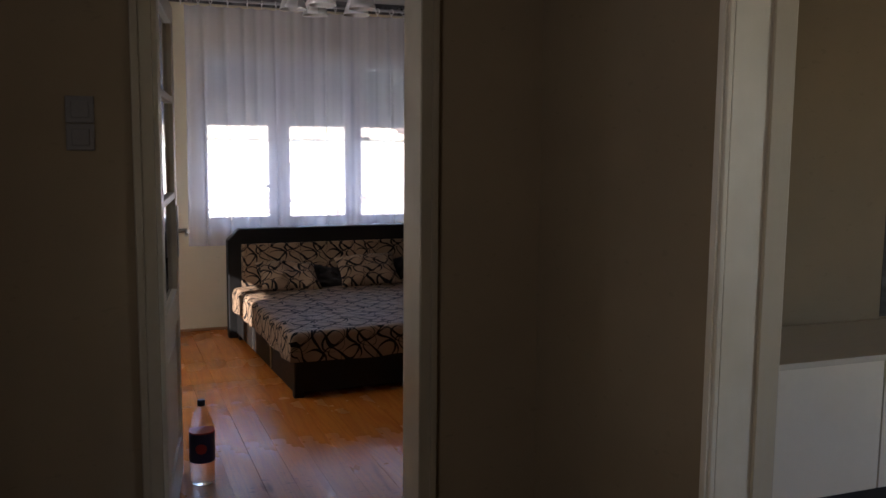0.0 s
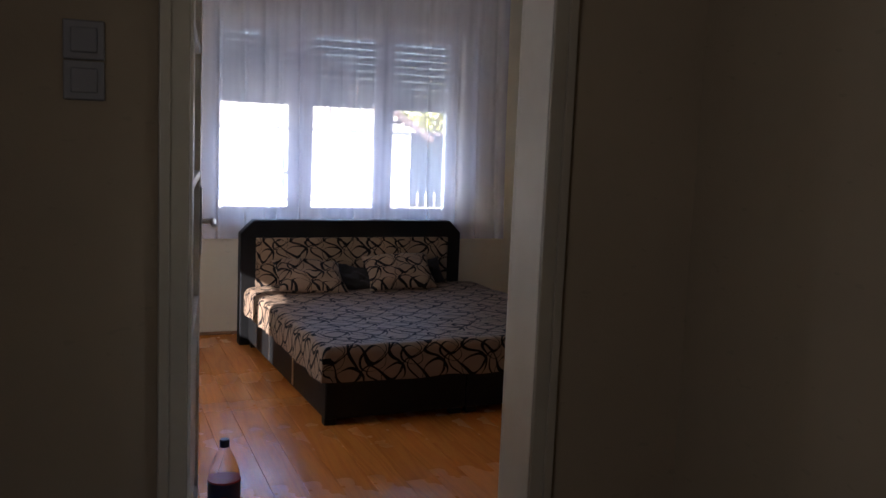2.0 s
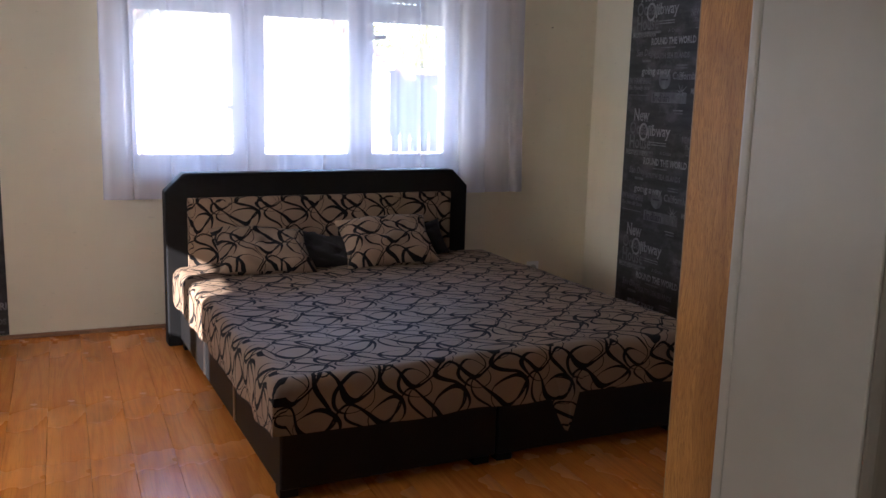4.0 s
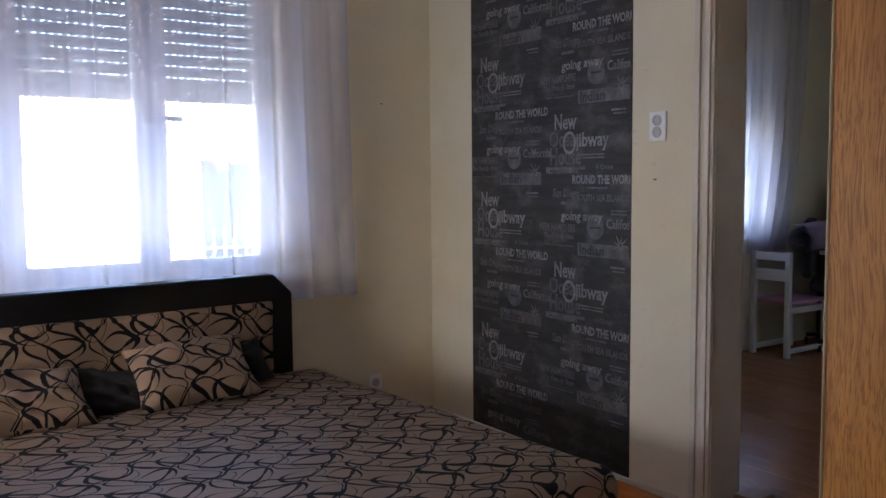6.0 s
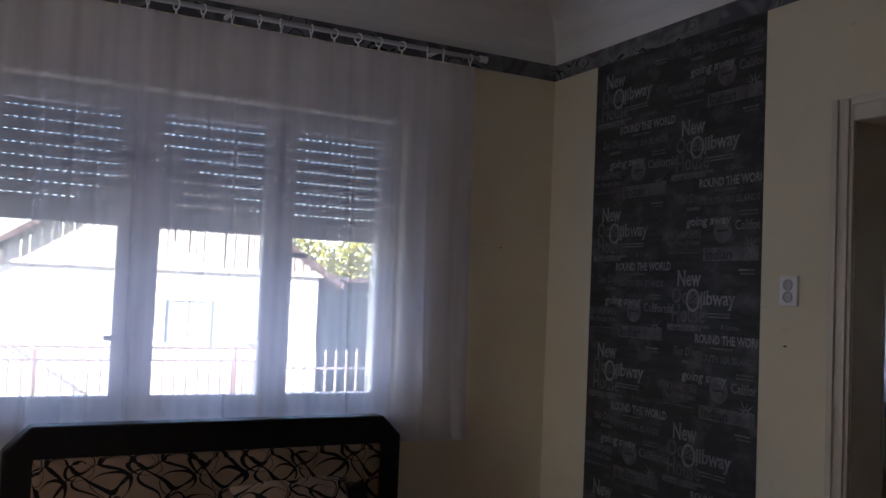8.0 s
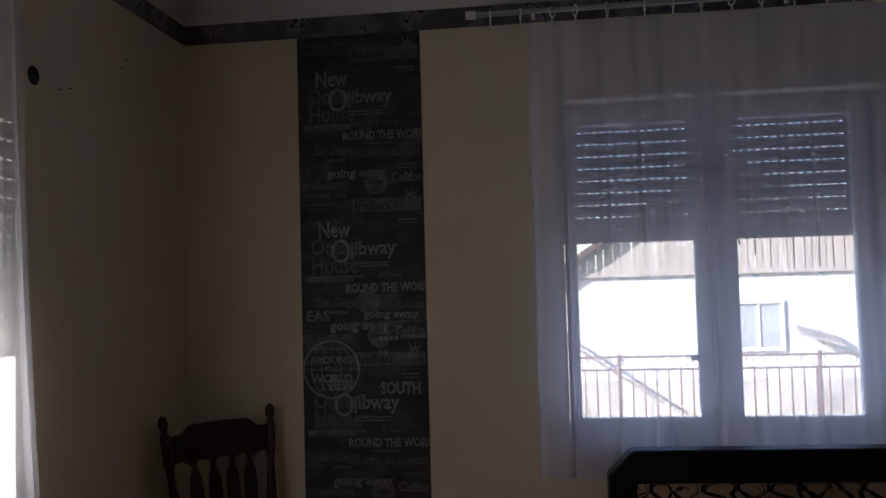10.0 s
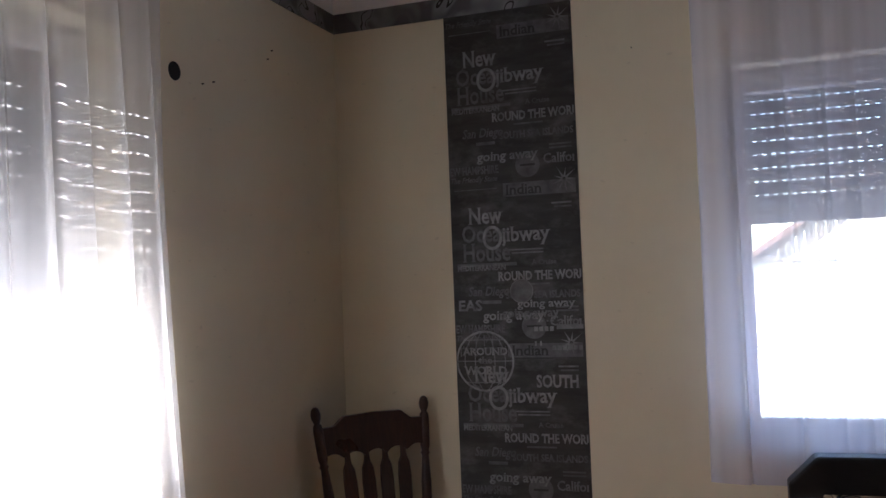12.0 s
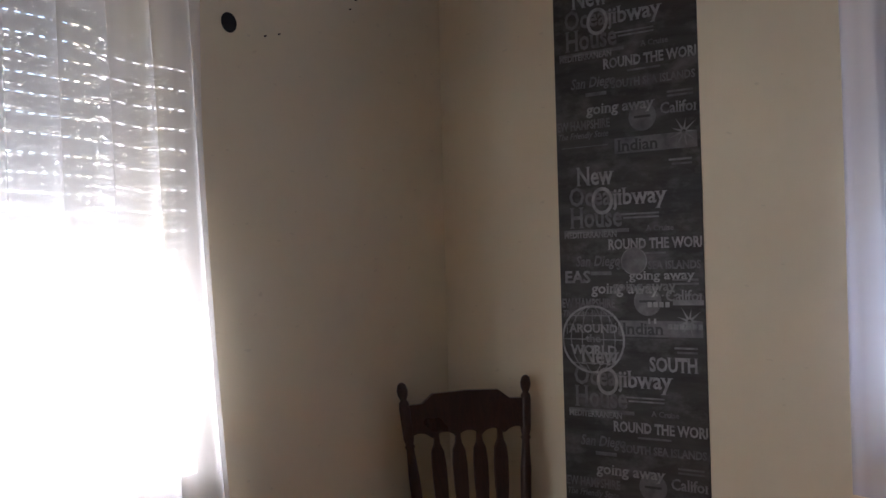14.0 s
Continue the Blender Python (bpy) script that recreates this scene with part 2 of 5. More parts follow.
    nt.links.new(mathn(nt, "ADD", mathn(nt, "MULTIPLY", total, 0.25), 0.58), bs.inputs["Roughness"])
    bs.inputs["Specular IOR Level"].default_value = 0.19
    bump_to(nt, bs, mathn(nt, "ADD", weave, mathn(nt, "MULTIPLY", total, 0.8)), 0.2, 0.001)
    return m


def sheer(name, col, clear):
    """Sheer voile: part open weave, part thread that passes and scatters light."""
    m, nt, bs = nodes_of(name)
    out = nt.nodes["Material Output"]
    nt.nodes.remove(bs)
    tr, df, tl = (nt.nodes.new("ShaderNodeBsdf" + k) for k in ("Transparent", "Diffuse", "Translucent"))
    streak = noise_tex(nt, coords(nt, scale=(13, 13, 0.22)), 1.0, 2)
    c = mixc(nt, streak, tuple(v * 0.92 for v in col), col)
    nt.links.new(c, df.inputs[0]), nt.links.new(c, tl.inputs[0])
    m1, m2 = nt.nodes.new("ShaderNodeMixShader"), nt.nodes.new("ShaderNodeMixShader")
    m1.inputs[0].default_value = 0.52
    nt.links.new(df.outputs[0], m1.inputs[1]), nt.links.new(tl.outputs[0], m1.inputs[2])
    f = mathn(nt, "ADD", mathn(nt, "MULTIPLY", mathn(nt, "SUBTRACT", streak, 0.5), 0.20), 1 - clear)
    nt.links.new(f, m2.inputs[0])
    nt.links.new(tr.outputs[0], m2.inputs[1]), nt.links.new(m1.outputs[0], m2.inputs[2])
    nt.links.new(m2.outputs[0], out.inputs[0])
    return m


def clear_glass(name, tint=(1, 1, 1), dirt=0.03):
    m, nt, bs = nodes_of(name)
    out = nt.nodes["Material Output"]
    nt.nodes.remove(bs)
    tr, gl, df = nt.nodes.new("ShaderNodeBsdfTransparent"), nt.nodes.new("ShaderNodeBsdfGlossy"), nt.nodes.new("ShaderNodeBsdfDiffuse")
    tr.inputs[0].default_value = (*tint, 1)
    gl.inputs["Roughness"].default_value = 0.02
    fr = nd(nt, "ShaderNodeFresnel", IOR=1.5)
    m1, m2 = nt.nodes.new("ShaderNodeMixShader"), nt.nodes.new("ShaderNodeMixShader")
    nt.links.new(mathn(nt, "MULTIPLY", ramp(nt, noise_tex(nt, coords(nt), 9, 4), 0.4, 0.8), dirt), m1.inputs[0])
    nt.links.new(tr.outputs[0], m1.inputs[1]), nt.links.new(df.outputs[0], m1.inputs[2])
    nt.links.new(fr.outputs[0], m2.inputs[0])
    nt.links.new(m1.outputs[0], m2.inputs[1]), nt.links.new(gl.outputs[0], m2.inputs[2])
    nt.links.new(m2.outputs[0], out.inputs[0])
    return m


M_WALL = plaster("cream_plaster", (0.74, 0.67, 0.49))
# Beige taken down: the hall's weak light is put into this colour.
M_HALL = plaster("dimmed_hall_plaster", (0.25, 0.193, 0.123), 0.2)
M_CEIL = plaster("white_ceiling", (0.74, 0.73, 0.70), 0.06)
M_OUTWALL = plaster("white_render", (0.66, 0.65, 0.62), 0.12)
M_WHITE = surface("white_gloss_paint", (0.82, 0.81, 0.79), 0.38, var=0.08, small=35, bump=0.1)
M_DOORWHITE = surface("old_white_paint", (0.70, 0.65, 0.55), 0.42, var=0.14, small=28, bump=0.12, tint=(0.6, 0.54, 0.42))
# Hall face of the off-white casing, its dimness put into the colour.
M_HALLCASING = surface("shaded_casing_paint", (0.30, 0.255, 0.185), 0.45, var=0.18, small=26, bump=0.12)
M_PVC = surface("white_plastic", (0.80, 0.80, 0.78), 0.3, var=0.04, bump=0.03)
M_FLOOR = wood("honey_floorboard", (0.63, 0.225, 0.036), (0.47, 0.14, 0.02), 0.19, 1, 1.0, 0.20, 0.14, (0.40, 0.28, 0.20), 0.55, relief=0.05)
M_FLOOR2 = wood("brown_floorboard", (0.46, 0.20, 0.085), (0.30, 0.12, 0.05), 0.14, 1, 1.0, 0.4, 0.15)
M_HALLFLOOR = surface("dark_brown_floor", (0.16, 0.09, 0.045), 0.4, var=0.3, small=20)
M_BASE = wood("brown_baseboard", (0.36, 0.20, 0.10), (0.22, 0.11, 0.05), 0.35, 0, 1.0, 0.2)
M_OAK = oak_veneer("oak_veneer", (0.50, 0.228, 0.042), (0.27, 0.10, 0.014))
M_DARKWOOD = wood("walnut_stain", (0.045, 0.017, 0.009), (0.02, 0.008, 0.005), 0.26, 2, 2.0, 0.15)
M_FABRIC = ribbon_fabric("ribbon_print_cover", (0.245, 0.163, 0.100), (0.006, 0.005, 0.005))
M_LEATHER = surface("black_leatherette", (0.006, 0.0055, 0.005), 0.5, var=0.25, small=180, bump=0.4, spec=0.22)
M_DARKPILLOW = surface("dark_brown_cloth", (0.011, 0.0075, 0.006), 0.85, var=0.3, small=300, bump=0.4)
M_SHEER = sheer("white_voile", (0.87, 0.88, 1.0), 0.54)
M_SHEER_SUN = sheer("white_voile_dense", (0.95, 0.94, 0.92), 0.47)
M_GLASS = clear_glass("window_glass")
M_SHUTTER = surface("grey_shutter_plastic", (0.40, 0.40, 0.385), 0.45, var=0.08, small=25)
_nt = M_SHUTTER.node_tree   # the thin plastic lets a little light through
_tl, _mx = _nt.nodes.new("ShaderNodeBsdfTranslucent"), _nt.nodes.new("ShaderNodeMixShader")
_tl.inputs[0].default_value = (0.80, 0.80, 0.76, 1)
_mx.inputs[0].default_value = 0.11
_nt.links.new(_nt.nodes["Principled BSDF"].outputs[0], _mx.inputs[1])
_nt.links.new(_tl.outputs[0], _mx.inputs[2])
_nt.links.new(_mx.outputs[0], _nt.nodes["Material Output"].inputs[0])
M_METAL = surface("satin_steel", (0.55, 0.55, 0.53), 0.32, 1.0, var=0.1, bump=0.04)
M_DARK = surface("dark_void", (0.02, 0.018, 0.016), 0.9, var=0.2)


# ---- building helpers ----
def box(bm, x0, x1, y0, y1, z0, z1, bevel=0.0, seg=2):
    r = bmesh.ops.create_cube(bm, size=1.0, matrix=Matrix.LocRotScale(((x0 + x1) / 2, (y0 + y1) / 2, (z0 + z1) / 2), None, (x1 - x0, y1 - y0, z1 - z0)))
    if bevel:
        es = list({e for v in r["verts"] for e in v.link_edges})
        bmesh.ops.bevel(bm, geom=es, offset=bevel, segments=seg, affect="EDGES", profile=0.6)
    return bm


def cyl(bm, p, q, r0, r1=None, seg=16):
    p, q = Vector(p), Vector(q)
    d = q - p
    m = Matrix.Translation((p + q) / 2) @ d.to_track_quat("Z", "Y").to_matrix().to_4x4()
    bmesh.ops.create_cone(bm, cap_ends=True, segments=seg, radius1=r0, radius2=r0 if r1 is None else r1, depth=d.length, matrix=m)
    return bm


def lathe(bm, profile, seg=24, m=Matrix()):
    rings = []
    for r, z in profile:
        rings.append([bm.verts.new(m @ Vector((r * math.cos(a), r * math.sin(a), z))) for a in (2 * math.pi * i / seg for i in range(seg))])
    for a, b in zip(rings, rings[1:]):
        for i in range(seg):
            bm.faces.new((a[i], a[(i + 1) % seg], b[(i + 1) % seg], b[i]))
    for ring, flip in ((rings[0], True), (rings[-1], False)):
        bm.faces.new(ring[::-1] if flip else ring)
    return bm


def part(name, bm, material, parent=None, label="", smooth=False):
    me = bpy.data.meshes.new(name)
    bm.to_mesh(me)
    bm.free()
    me.materials.append(material)
    if smooth:
        me.polygons.foreach_set("use_smooth", [True] * len(me.polygons))
    ob = new(name, me)
    if parent:
        ob.parent = parent
    return tagged(ob, label)


def base(name, m, label, category, group="", kind=""):
    ob = new(name)
    ob.matrix_world = m
    ob.empty_display_size = 0.1
    return tagged(ob, label, category, group, kind)


def B():
    return bmesh.new()


def wall(name, axis, u0, u1, v0, v1, z0, z1, holes, material, label):
    """A wall along axis 0 (x) or 1 (y), v0 to v1 thick, with openings (u0, u1, z0, z1) right through it."""
    us = sorted({u0, u1, *(h[0] for h in holes), *(h[1] for h in holes)})
    zs = sorted({z0, z1, *(h[2] for h in holes), *(h[3] for h in holes)})
    solid = lambda i, j: 0 <= i < len(us) - 1 and 0 <= j < len(zs) - 1 and not any(h[0] <= us[i] and us[i + 1] <= h[1] and h[2] <= zs[j] and zs[j + 1] <= h[3] for h in holes)
    bm = B()
    pt = lambda u, v, z: bm.verts.new((u, v, z) if axis == 0 else (v, u, z))
    for i in range(len(us) - 1):
        for j in range(len(zs) - 1):
            if not solid(i, j):
                continue
            a, b, c, d = us[i], us[i + 1], zs[j], zs[j + 1]
            for v in (v0, v1):
                bm.faces.new([pt(a, v, c), pt(b, v, c), pt(b, v, d), pt(a, v, d)])
            for k, (di, dj) in enumerate(((-1, 0), (1, 0), (0, -1), (0, 1))):
                if not solid(i + di, j + dj):
                    if dj == 0:
                        u = a if di < 0 else b
                        bm.faces.new([pt(u, v0, c), pt(u, v1, c), pt(u, v1, d), pt(u, v0, d)])
                    else:
                        z = c if dj < 0 else d
                        bm.faces.new([pt(a, v0, z), pt(b, v0, z), pt(b, v1, z), pt(a, v1, z)])
    bmesh.ops.remove_doubles(bm, verts=bm.verts, dist=1e-5)
    bmesh.ops.recalc_face_normals(bm, faces=bm.faces)
    return tagged(part(name, bm, material), label, "wall", kind="structure")


XE, XH = 0.15, -1.86   # next room's side of the east wall; hall side of its east wall
XW, YS, YH = -4.263, -3.95, -4.125           # west wall and south wall of the bedroom; its north-east corner is the origin
NORTH_WIN = (-2.70, -0.84, 0.80, 2.188)
WEST_WIN = (-2.40, -1.36, 0.87, 2.188)
ROOM_WIN = (1.98, 2.91, 0.80, 2.188)
BED_DOOR = (-3.245, -2.322, 0.0, 2.06)
EAST_DOOR = (-2.66, -1.82, 0.0, 2.04)
HALL_DOOR = (-6.08, -5.18, 0.0, 2.06)

# ---- structure ----
wall("wall_north", 0, -4.66, 4.4, 0.0, 0.40, -1.0, 3.1, [NORTH_WIN, ROOM_WIN], M_WALL, "cream painted plaster wall with a three-part window")
wall("wall_west", 1, YH, 0.0, XW - 0.40, XW, -1.0, 3.1, [WEST_WIN], M_WALL, "cream painted plaster wall with a curtained window")
wall("wall_east", 1, YS, 0.0, 0.0, XE, 0.0, 3.1, [EAST_DOOR], M_WALL, "cream painted plaster wall with a doorway")
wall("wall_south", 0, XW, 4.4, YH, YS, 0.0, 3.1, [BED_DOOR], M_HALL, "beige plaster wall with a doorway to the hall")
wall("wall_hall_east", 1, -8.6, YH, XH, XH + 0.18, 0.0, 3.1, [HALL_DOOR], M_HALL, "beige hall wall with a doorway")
# The opening is made up, to let light into the hall.
wall("wall_hall_west", 1, -8.6, YH, XW - 0.40, XW, 0.0, 3.1, [(-6.95, -6.05, 1.1, 2.1)], M_HALL, "beige hall wall with an unseen opening added for light")
# Added out of view, only to block sun from the hall opening.
wall("wall_sun_block", 1, -9.6, -4.4, -6.4, -6.2, -1.0, 3.4, [], M_OUTWALL, "unseen plain wall added to keep the sun out of the hall opening")
# The opening is an unseen addition that lights the side room.
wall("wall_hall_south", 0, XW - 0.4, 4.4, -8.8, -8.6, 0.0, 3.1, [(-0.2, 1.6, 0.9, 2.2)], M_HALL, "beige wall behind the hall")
# Its hole is invented, a place for the next room's extra lamp.
wall("wall_far_east", 1, -8.8, 0.4, 4.4, 4.6, -1.0, 3.1, [(-2.9, -2.3, 1.0, 2.0)], M_WALL, "cream painted outer wall")

bm = B()
box(bm, XW, XH, -8.6, YH, 2.62, 2.8)
tagged(part("ceiling_hall", bm, M_CEIL), "white plaster hall ceiling", "ceiling", kind="structure")
bm = B()
box(bm, XH + 0.18, 4.4, -8.6, YH, 2.62, 2.8)
tagged(part("ceiling_side_room", bm, M_CEIL), "white plaster ceiling of the side room", "ceiling", kind="structure")
bm = B()
box(bm, XE, 4.4, YS, 0.0, 2.72, 2.9)
tagged(part("ceiling_east_room", bm, M_CEIL), "white plaster ceiling of the next room", "ceiling", kind="structure")


def coved_ceiling():
    bm, rings, r = B(), [], 0.24
    for k in range(11):
        a = math.pi / 2 * k / 10
        i, z = r * (1 - math.cos(a)), 2.602 + r * math.sin(a)
        rings.append([bm.verts.new(p) for p in ((XW + i, YS + i, z), (-i, YS + i, z), (-i, -i, z), (XW + i, -i, z))])
    for a, b in zip(rings, rings[1:]):
        for i in range(4):
            bm.faces.new((a[i], b[i], b[(i + 1) % 4], a[(i + 1) % 4]))
    bm.faces.new(rings[-1][::-1])
    return tagged(part("ceiling", bm, M_CEIL, smooth=False), "white coved plaster ceiling", "ceiling", kind="structure")


coved_ceiling()
bm = B()
box(bm, XW - 0.4, 4.6, -8.8, 0.4, 3.1, 3.3)
tagged(part("roof_slab", bm, M_CEIL), "plain roof slab over the rooms", "roof", kind="structure")

# floors: a bed under the boards, the boards come last
bm = B()
box(bm, XW, 0.0, YS, 0.0, -0.12, -0.012)
floor = tagged(part("floor", bm, M_DARK), "honey-brown varnished floorboards, worn by the door", "floor", kind="structure")
bm = B()
box(bm, XE, 4.4, YS, 0.0, -0.12, -0.012)
floor_east = tagged(part("floor_east_room", bm, M_DARK), "reddish-brown floorboards of the next room", "floor", kind="structure")
bm = B()
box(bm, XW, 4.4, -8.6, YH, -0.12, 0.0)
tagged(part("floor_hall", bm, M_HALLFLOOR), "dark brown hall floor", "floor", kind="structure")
for nm, x0, x1, y0, y1 in (("threshold_bedroom", -3.245, -2.322, YH, YS), ("threshold_east", 0.0, XE, -2.66, -1.82)):
    bm = B()
    box(bm, x0, x1, y0, y1, -0.12, 0.012, 0.004)
    tagged(part(nm, bm, M_DOORWHITE), "worn off-white painted threshold", "threshold", kind="structure")

# baseboards
for nm, (x0, x1, y0, y1) in (("baseboard_north", (XW, 0.0, -0.014, 0.0)), ("baseboard_west", (XW, XW + 0.014, YS, -0.014)), ("baseboard_east", (-0.014, 0.0, -1.76, -0.014))):
    bm = B()
    box(bm, x0, x1, y0, y1, 0.0, 0.022, 0.004)
    tagged(part(nm, bm, M_BASE if nm != "baseboard_east" else M_DOORWHITE), "low painted baseboard strip", "baseboard", kind="structure")


def border_material():
    m, nt, bs = nodes_of("swoosh_border_paper")
    co = coords(nt, scale=(1, 1, 1))
    n1 = nd(nt, "ShaderNodeTexNoise", Scale=7.0, Detail=1.0, Distortion=0.9)
    nt.links.new(co, n1.inputs["Vector"])
    f = n1.outputs["Fac"]
    c = mixc(nt, ramp(nt, f, 0.42, 0.60), (0.075, 0.075, 0.078), (0.21, 0.21, 0.21))
    blade = mathn(nt, "LESS_THAN", mathn(nt, "ABSOLUTE", mathn(nt, "SUBTRACT", f, 0.61)), 0.014)
    c = mixc(nt, blade, c, (0.01, 0.01, 0.01))
    nt.links.new(c, bs.inputs["Base Color"])
    bs.inputs["Roughness"].default_value = 0.55
    return m


M_BORDER = border_material()
for nm, (x0, x1, y0, y1) in (("north", (XW, 0.0, -0.004, 0.0)), ("east", (-0.004, 0.0, YS, -0.004)), ("west", (XW, XW + 0.004, YS, -0.004)), ("south", (XW + 0.004, -0.004, YS, YS + 0.004))):
    bm = B()
    box(bm, x0, x1, y0, y1, 2.518, 2.602)
    tagged(part("trim_border_" + nm, bm, M_BORDER), "grey wallpaper border with black and silver swooshes", "wallpaper border", kind="structure")


def frame_bars(bm, u0, u1, z0, z1, w, y0, y1, bev=0.006):
    box(bm, u0, u0 + w, y0, y1, z0, z1, bev)
    box(bm, u1 - w, u1, y0, y1, z0, z1, bev)
    box(bm, u0 + w, u1 - w, y0, y1, z1 - w, z1, bev)
    box(bm, u0 + w, u1 - w, y0, y1, z0, z0 + w, bev)


M_OLDMETAL = surface("worn_grey_metal", (0.07, 0.068, 0.066), 0.5, 0.3, var=0.3, small=70)


def window_handle(parent, x, z, side=-1):
    bm = B()
    box(bm, x - 0.016, x + 0.016, -0.012, 0.0, z - 0.036, z + 0.036, 0.005)
    cyl(bm, (x, -0.01, z), (x, -0.045, z), 0.007, seg=10)
    box(bm, x + side * 0.012 - 0.062 + side * 0.050, x + side * 0.012 + 0.062 + side * 0.050, -0.056, -0.040, z - 0.012, z + 0.010, 0.004)
    return part("handle", bm, M_OLDMETAL, parent, "worn grey metal window handle")


def casement_window(name, m, panes, z0, z1, label, handles=()):
    """A timber window in its own frame: local x along the wall, y outwards. panes: clear glass spans in x."""
    w = base(name, m, label, "window", kind="structure")
    bm = B()
    frame_bars(bm, panes[0][0] - 0.10, panes[-1][1] + 0.10, z0 - 0.075, z1 + 0.09, 0.05, 0.02, 0.12)
    part("window_frame", bm, M_WHITE, w)
    for a, b in zip(panes, panes[1:]):
        bm = B()
        c = (a[1] + b[0]) / 2
        hw2 = (b[0] - a[1]) / 2 - 0.048 + 0.014
        box(bm, c - hw2, c + hw2, 0.0575, 0.115, z0 - 0.024, z1 + 0.039, 0.004)
        part("mullion", bm, M_WHITE, w)
    for a, b in panes:
        s = base("sash", Matrix(), "", "")
        s.parent = w
        bm = B()
        frame_bars(bm, a - 0.048, b + 0.048, z0 - 0.048, z1 + 0.048, 0.05, 0.0, 0.055, 0.008)
        part("sash_frame", bm, M_WHITE, s)
        bm = B()
        box(bm, a + 0.002, b - 0.002, 0.026, 0.030, z0 + 0.002, z1 - 0.002)
        g = part("pane", bm, M_GLASS, s, "clear window pane")
        g.visible_shadow = False
    bm = B()
    box(bm, panes[0][0] - 0.14, panes[-1][1] + 0.14, -0.14, 0.02, z0 - 0.115, z0 - 0.076, 0.008)
    part("window_sill", bm, M_WHITE, w)
    for x, z, side in handles:
        window_handle(w, x, z, side)
    return w


NP = [(-2.604, -2.123), (-1.957, -1.492), (-1.357, -0.923)]
win = casement_window("window_1", pose(0, 0.10, 0), NP, 0.88, 2.10, "white painted three-part timber window with grey handles",
                      [(-2.04, 1.13, -1), (-2.04, 1.90, -1), (-1.425, 1.52, 1)])
WP = [(-2.30, -1.93), (-1.82, -1.46)]
win2 = casement_window("window_2", Matrix.Translation((XW - 0.10, 0, 0)) @ pose(0, 0, 0, 0, 0, 90), WP, 0.95, 2.10, "white painted two-part timber window behind the sunlit curtain")
casement_window("window_3", pose(0, 0.10, 0), [(2.06, 2.42), (2.48, 2.82)], 0.88, 2.10, "white painted window of the next room")


def roller_shutter(m, x0, x1, bottom, top, closed, label, gap=0.0025):
    """Slats that hang on punched edges: daylight shows through rows of slots above, none where the slats have closed up."""
    s = base("roller_shutter", m, label, "shutter", group="roller shutters")
    pitch = 0.053
    h = pitch - gap
    n = int((top - bottom) / pitch)
    meshes = {}
    for k in range(n):
        tight = k < closed
        if tight not in meshes:
            bm = B()
            box(bm, x0, x1, 0.0, 0.0015, 0.0, pitch if tight else h)
            box(bm, x0, x1, -0.005, -0.0002, 0.010, 0.036, 0.003, 1)
            if not tight:
                t = x0 + 0.01
                while t < x1 - 0.012:
                    box(bm, t, t + 0.017, 0.0003, 0.0012, h - 0.002, pitch + 0.001)
                    t += 0.034
            ob = part("slat", bm, M_SHUTTER, s)
            meshes[tight] = ob.data
        else:
            ob = new("slat", meshes[tight])
            ob.parent = s
        ob.location = (0, 0, bottom + k * pitch)
    bm = B()
    box(bm, x0, x1, -0.004, 0.016, bottom - 0.008, bottom, 0.003)
    part("end_bar", bm, M_SHUTTER, s)
    return s


for a, b in NP:
    roller_shutter(pose(0, 0.26, 0), a - 0.075, b + 0.075 if b != NP[2][1] else b + 0.05, 1.618, 2.26, 1, "grey plastic roller shutter lowered halfway")
roller_shutter(Matrix.Translation((XW - 0.26, 0, 0)) @ pose(0, 0, 0, 0, 0, 90), WP[0][0] - 0.099, WP[1][1] + 0.099, 1.455, 2.20, 0, "grey plastic roller shutter lowered halfway over the sunlit window", 0.0028)
roller_shutter(pose(0, 0.26, 0), 1.985, 2.905, 1.60, 2.26, 1, "grey plastic roller shutter lowered halfway in the next room")


def strap_winder(x, z):
    """The shutter's strap and its rounded winder on the wall beside the window."""
    w = base("strap_winder", pose(x, 0, z), "white plastic strap winder of a roller shutter", "shutter winder")
    bm = B()
    box(bm, -0.022, 0.022, -0.03, 0.0, -0.075, 0.075, 0.015, 3)
    part("winder_case", bm, M_PVC, w, smooth=False)
    bm = B()
    box(bm, -0.009, 0.009, -0.022, -0.019, 0.07, 0.95)
    part("strap", bm, M_WHITE, w)
    return w


strap_winder(-0.772, 1.295)
strap_winder(2.97, 1.30)


